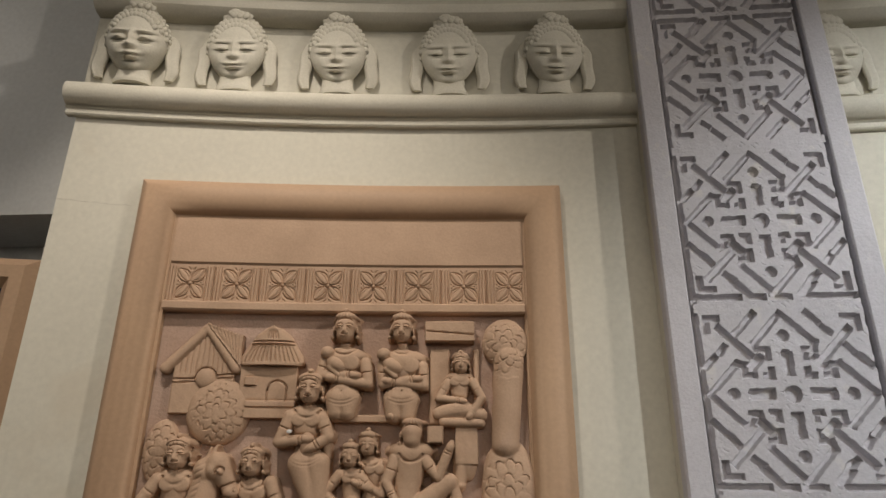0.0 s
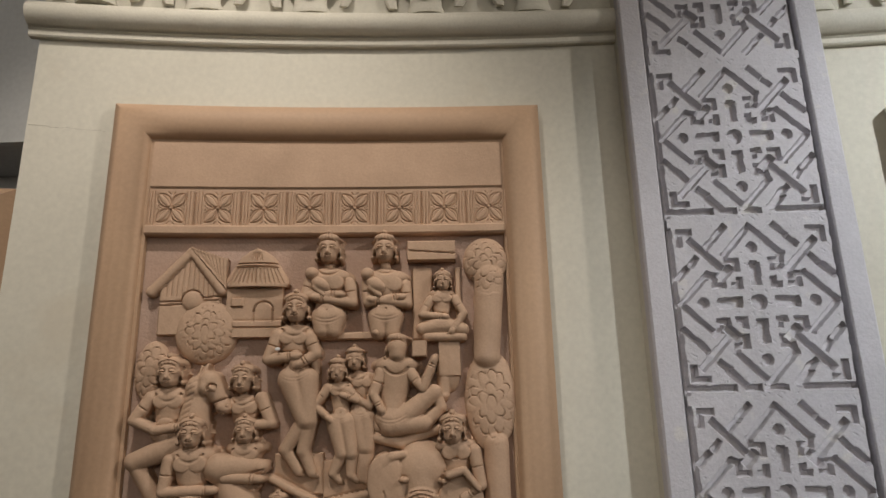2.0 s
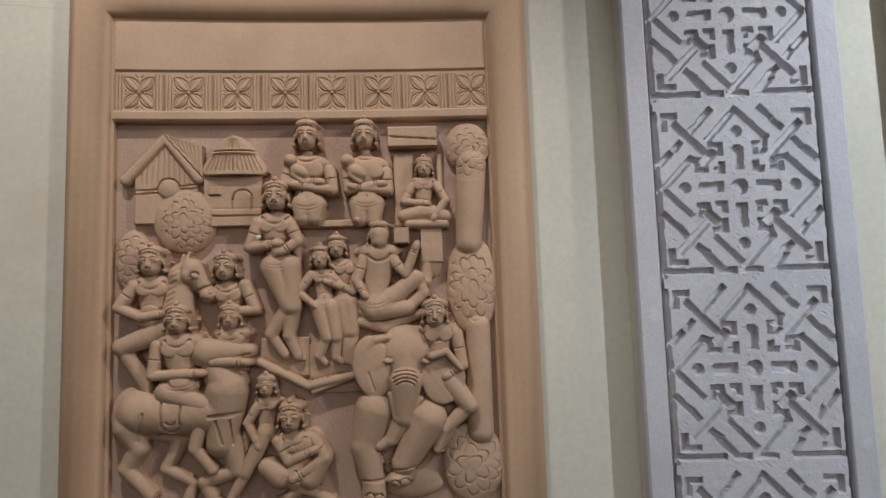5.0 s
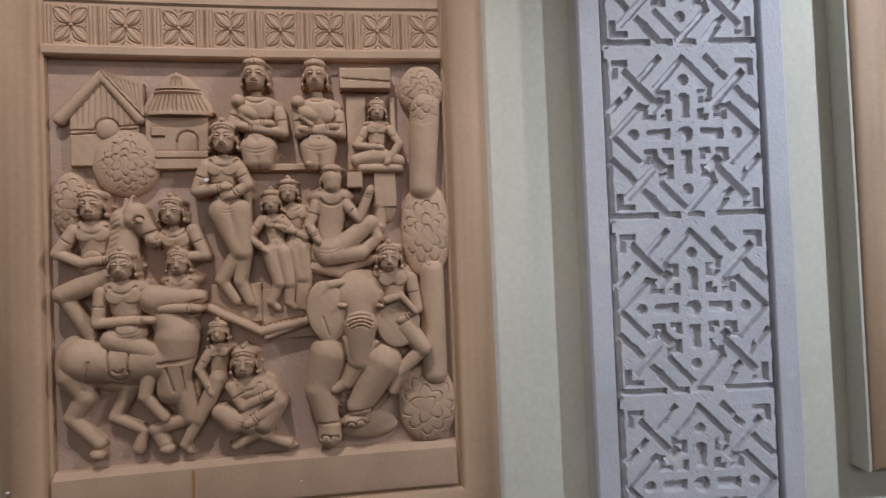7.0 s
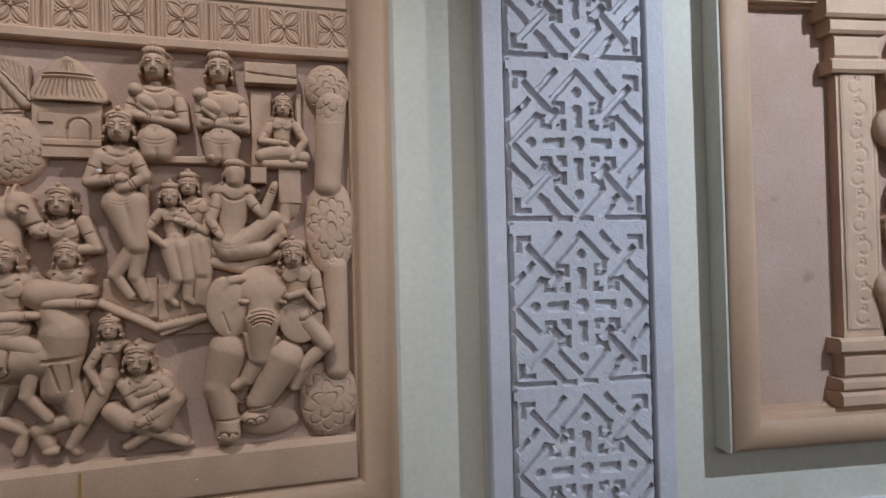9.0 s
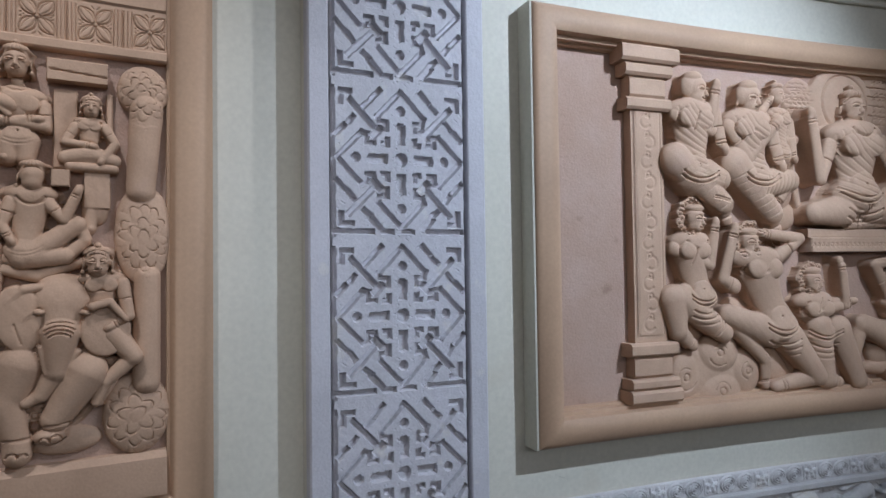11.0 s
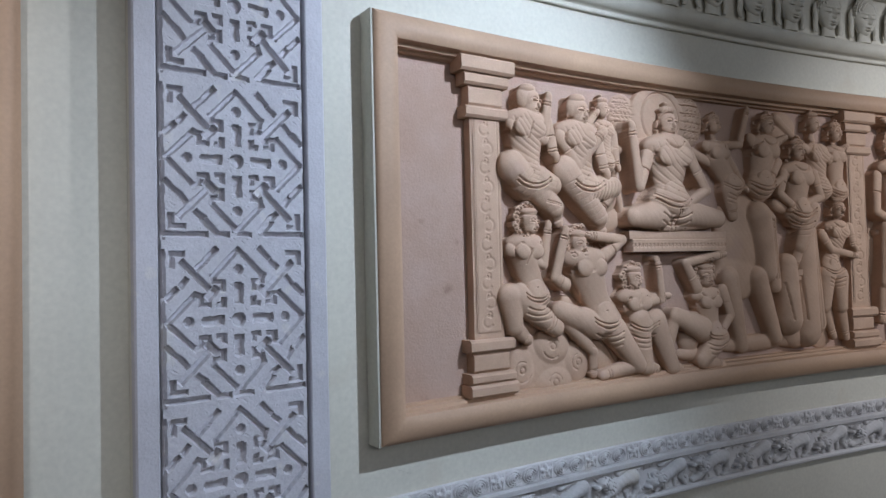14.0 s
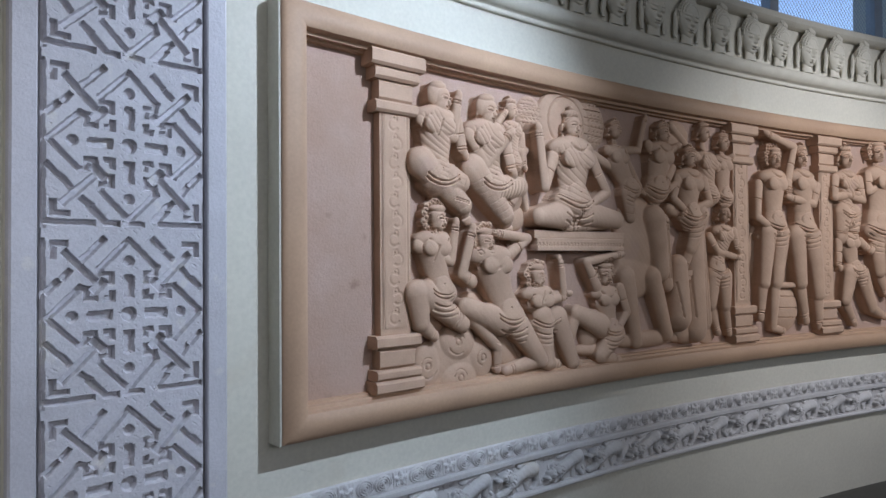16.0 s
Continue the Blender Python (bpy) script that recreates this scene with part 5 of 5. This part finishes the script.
def scroll(kind):
    r = Relief(-0.044, 0.044, -0.036, 0.036, 0.0028, -0.006)
    if kind == 0:
        # a spiral on a round boss
        r.lump((0, 0), 0.042, 0.035, 0.014, 0, 0, 0.001, 0.3)
        u, v = r.x, r.z * 1.15
        d, a = np.hypot(u, v), np.arctan2(v, u) / 6.2832
        turn = (d / 0.0105 - a) % 1.0
        r.h -= np.where((d > 0.004) & (d < 0.038), 0.009 * np.exp(-((turn - 0.5) / 0.2) ** 2), 0)
    else:
        for k in range(5):
            a = radians(72 * k + 18)
            r.lump((0.018 * math.cos(a), 0.018 * math.sin(a)), 0.017, 0.011, 0.013, 0, math.degrees(a), 0.001)
            r.ring((0.020 * math.cos(a), 0.020 * math.sin(a)), 0.006, 0.003, 0.004)
        r.lump((0, 0), 0.008, 0.008, 0.012, 0.004)
        r.limb((0.03, -0.028), (0.036, 0.028), 0.007, 0.004, 0.0).limb((-0.034, 0.028), (-0.03, -0.028), 0.007, 0.004, 0.0)
    return r.mesh("scroll", CAST, False, bent=False, rough=0.0003)


SCROLLS = [scroll(0), scroll(1)]
for k in range(90):
    link("scroll", SCROLLS[1 if k % 3 == 2 else 0], CAST, frieze).matrix_basis = place(0.775 + 0.0865 * k, -0.018, 0.774)

# ---- row of plaster heads on the cornice ----


def plaster_head():
    bm = bmesh.new()
    bmesh.ops.create_uvsphere(bm, u_segments=96, v_segments=80, radius=1)
    for v in bm.verts:
        x, y, z = v.co
        wide = 0.109 * (1 - 0.16 * max(0, -z) ** 1.5)
        f = max(0.0, -y)
        d = 0.0
        if f > 0:
            g = lambda cx, cz, rx, rz: math.exp(-((x - cx) / rx) ** 2 - ((z - cz) / rz) ** 2)
            d += 0.022 * g(0, -0.17, 0.13, 0.10) + 0.020 * g(0, 0.04, 0.08, 0.20) + 0.012 * (g(0.13, -0.19, 0.07, 0.06) + g(-0.13, -0.19, 0.07, 0.06))
            d += 0.032 * (g(0, -0.405, 0.24, 0.05) + g(0, -0.53, 0.19, 0.055)) - 0.016 * g(0, -0.47, 0.27, 0.022) - 0.010 * g(0, -0.62, 0.2, 0.04)
            d += 0.014 * g(0, -0.78, 0.28, 0.12)
            for sx in (-1, 1):
                d += 0.016 * g(sx * 0.40, 0.03, 0.22, 0.085) - 0.018 * g(sx * 0.40, -0.035, 0.24, 0.024) - 0.010 * g(sx * 0.40, -0.10, 0.26, 0.03)
                d += -0.014 * g(sx * 0.20, 0.05, 0.09, 0.10) - 0.010 * g(sx * 0.43, 0.145, 0.26, 0.035) + 0.010 * g(sx * 0.42, 0.22, 0.28, 0.05)
                d += 0.008 * g(sx * 0.52, -0.3, 0.22, 0.2)
        v.co = Vector((x * wide, y * 0.095 - 1.35 * d * min(1, f * 1.6), z * 0.122))
    # small curls: an arched hairline with rows behind it
    for row, (y, n, a0) in enumerate(((0.66, 13, 32), (0.48, 16, 20), (0.26, 19, 6), (0.02, 21, -6))):
        w = math.sqrt(1 - y * y)
        for k in range(n):
            a = radians(a0 + (180 - 2 * a0) * k / (n - 1))
            bmesh.ops.create_icosphere(bm, subdivisions=2, radius=0.0112, matrix=Matrix.Translation((0.107 * w * math.cos(a), -0.095 * y, 0.120 * w * math.sin(a))))
    bmesh.ops.create_uvsphere(bm, u_segments=24, v_segments=14, radius=1, matrix=Matrix.Translation((0, 0.0, 0.112)) @ Matrix.Diagonal((0.052, 0.048, 0.040, 1)))
    for k in range(22):
        a, e = radians(180 + 180 * ((k * 0.37) % 1)), radians(10 + 70 * ((k * 0.61) % 1))
        bmesh.ops.create_icosphere(bm, subdivisions=2, radius=0.012, matrix=Matrix.Translation((0.052 * math.cos(a) * math.cos(e), 0.05 * math.sin(a) * math.cos(e), 0.112 + 0.040 * math.sin(e))))
    bmesh.ops.rotate(bm, verts=bm.verts, cent=(0, 0, -0.06), matrix=Matrix.Rotation(radians(17), 3, "X"))
    # long ears that swing outwards at the lobe
    for sx in (-1, 1):
        rings = []
        for k in range(15):
            t = k / 14
            x = sx * (0.108 + 0.016 * math.sin(t * 3.1) + 0.006 * math.sin(t * 9) + 0.010 * t)
            z = 0.040 - 0.172 * t
            e = math.sin(math.pi * min(1, max(0, 0.04 + 0.92 * t))) ** 0.45
            w = (0.021 + 0.007 * t) * e ** 0.6
            rings.append([bm.verts.new((x + w * math.cos(radians(a)), 0.010 - 0.022 * t * (1 - t) + 0.024 * e * math.sin(radians(a)) - (0.006 if 200 < a < 250 else 0), z)) for a in range(0, 360, 20)])
        for p, q in zip(rings, rings[1:]):
            for j in range(18):
                bm.faces.new((p[j], p[(j + 1) % 18], q[(j + 1) % 18], q[j]))
        bm.faces.new(rings[0])
        bm.faces.new(rings[-1])
    # neck on a small round foot
    ring = [(0.066, -0.158), (0.069, -0.15), (0.066, -0.142), (0.060, -0.13), (0.058, -0.10), (0.060, -0.07)]
    loops = [[bm.verts.new((q * math.cos(radians(a)), 0.008 + q * 0.8 * math.sin(radians(a)), z)) for a in range(0, 360, 12)] for q, z in ring]
    for p, q in zip(loops, loops[1:]):
        for j in range(30):
            bm.faces.new((p[j], p[(j + 1) % 30], q[(j + 1) % 30], q[j]))
    bm.faces.new(loops[0])
    return part("plaster_head", bm, PLASTER, bent=False, smooth=50)


first = tagged(plaster_head(), "cream plaster head with curled hair and long ears, on the cornice", "sculpture", "row of heads")
spots = [-1.565, -1.238, -0.895, -0.514, -0.155] + [0.748 + 0.308 * k for k in range(24)]
first.matrix_basis = place(spots[0], -0.024, 3.178) @ Matrix.Diagonal((0.92, 0.68, 1.03, 1))
rnd = random.Random(4)
for x in spots[1:]:
    small = 1.0 if x < 0 else 0.97
    copy_thing(first, place(x, -0.024 * small, 3.178 - (DROP if x > 0 else 0) - 0.158 * (1 - small)) @ Matrix.Rotation(radians(rnd.uniform(-3, 3)), 4, "Z") @ Matrix.Rotation(radians(rnd.uniform(-2, 2)), 4, "Y") @ Matrix.Diagonal((small * (0.97 if x < 0 else 0.92), small * 0.64, small * 1.03, 1)))

# ---- windows with wire mesh over the cornice ----
for k in range(4):
    x0, x1 = 4.05 + 0.52 + 1.2 * (k - 1) + 0.03, 4.05 + 0.52 + 1.2 * k - 0.03
    x0, x1 = max(x0, 3.72), min(x1, WALL_R)
    win = tagged(thing("window_%d" % (k + 1), on_wall((x0 + x1) / 2, 0.1, 3.32), "steel-framed window with blue sky behind wire mesh", "window"), kind="structure")
    part("window_frame", ringframe(bmesh.new(), x0 - 0.03, x1 + 0.03, 3.37 - DROP, 4.42, [(0.0, 0.16), (0.0, 0.09), (0.045, 0.09), (0.045, 0.16)], 0.3), STEEL, win)
    bm = bmesh.new()
    n = int((x1 - x0 + 1.0) / 0.036)
    for j in range(n):
        for sg in (1, -1):
            a = x0 - 0.95 + j * 0.036 if sg > 0 else x0 + j * 0.036
            lo, hi = (max(0, (x0 - a) / 0.95), min(1, (x1 - a) / 0.95)) if sg > 0 else (max(0, (a - x1) / 0.95), min(1, (a - x0) / 0.95))
            if hi - lo < 0.02:
                continue
            e = [(a + sg * 0.95 * t, 3.36 + 1.06 * t) for t in (lo, hi)]
            w = 0.0022
            vs = [[bm.verts.new((x + dx, 0.12 + dy, z)) for dx, dy in ((-w, 0), (0, -w), (w, 0), (0, w))] for x, z in e]
            for i in range(4):
                bm.faces.new((vs[0][i], vs[0][(i + 1) % 4], vs[1][(i + 1) % 4], vs[1][i]))
    tagged(part("wire_mesh", bm, STEEL, win), kind="stuff")

# ---- beyond the end of the first bay ----
post = thing("terracotta_frame", on_wall(-1.95, 0.2, 0.9), "tan terracotta frame of another panel beyond the bay", "relief panel")
part("frame", ringframe(bmesh.new(), -3.2, -1.835, 0.9, 2.47, [(0, 0.25), (0, 0.2), (0.03, 0.17), (0.07, 0.17), (0.1, 0.2)], 0.2), TERRA_FRAME, post)
NAVY = material("dark_printed_board", (0.03, 0.028, 0.045), (0.09, 0.03, 0.025), 0.4, 9, 0.02, 60)
part("picture_board", block(bmesh.new(), -3.12, -1.93, 0.205, 0.25, 0.98, 2.40, 0.004), NAVY, post, "dark printed board")

# drip and chips on the first panel
DRIP = material("ochre_drip", (0.38, 0.20, 0.06), None, 0.4, 20, 0.0)
part("drip", run(bmesh.new(), [(-0.045, 1.058), (-0.0545, 1.058), (-0.0545, 1.075), (-0.049, 1.15), (-0.04, 1.158)], -1.002, -0.996, 0.01), DRIP, panel, "ochre drip")
CHIP = material("white_chip", (0.75, 0.74, 0.72), None, 0.8, 20, 0.1)
for x, z, o, w in ((-0.936, 1.916, 0.085, 0.008), (-1.435, 1.145, 0.062, 0.006), (-0.72, 1.10, 0.0565, 0.003)):
    bm = bmesh.new()
    bmesh.ops.create_icosphere(bm, subdivisions=1, radius=1, matrix=Matrix.Translation((x, -o, z)) @ Matrix.Diagonal((w, 0.002, w * 0.7, 1)))
    part("chip", bm, CHIP, panel, "white chipped spot")

# hairline cracks in the wall plaster
CRACK = material("crack_shadow", (0.30, 0.26, 0.20), None, 0.9, 30, 0.0)
north = bpy.data.objects["wall_north"]
for x0, z0, x1, z1, seed in ((-1.72, 2.605, -1.50, 2.592, 1), (-1.16, 2.890, -0.96, 2.876, 2), (1.02, 0.905, 1.075, 0.880, 5)):
    rnd = random.Random(seed)
    bm = bmesh.new()
    row = []
    for k in range(15):
        t = k / 14
        x, z = x0 + (x1 - x0) * t + rnd.uniform(-0.002, 0.002), z0 + (z1 - z0) * t + rnd.uniform(-0.002, 0.002)
        w = 0.0005 * math.sin(math.pi * (0.08 + 0.84 * t)) * rnd.uniform(0.4, 1.3)
        row.append([bm.verts.new((x, -0.0012, z - w)), bm.verts.new((x, -0.0012, z + w)), bm.verts.new((x, 0.001, z))])
    for p, q in zip(row, row[1:]):
        for j in range(3):
            bm.faces.new((p[j], p[(j + 1) % 3], q[(j + 1) % 3], q[j]))
    part("crack", bm, CRACK, north)
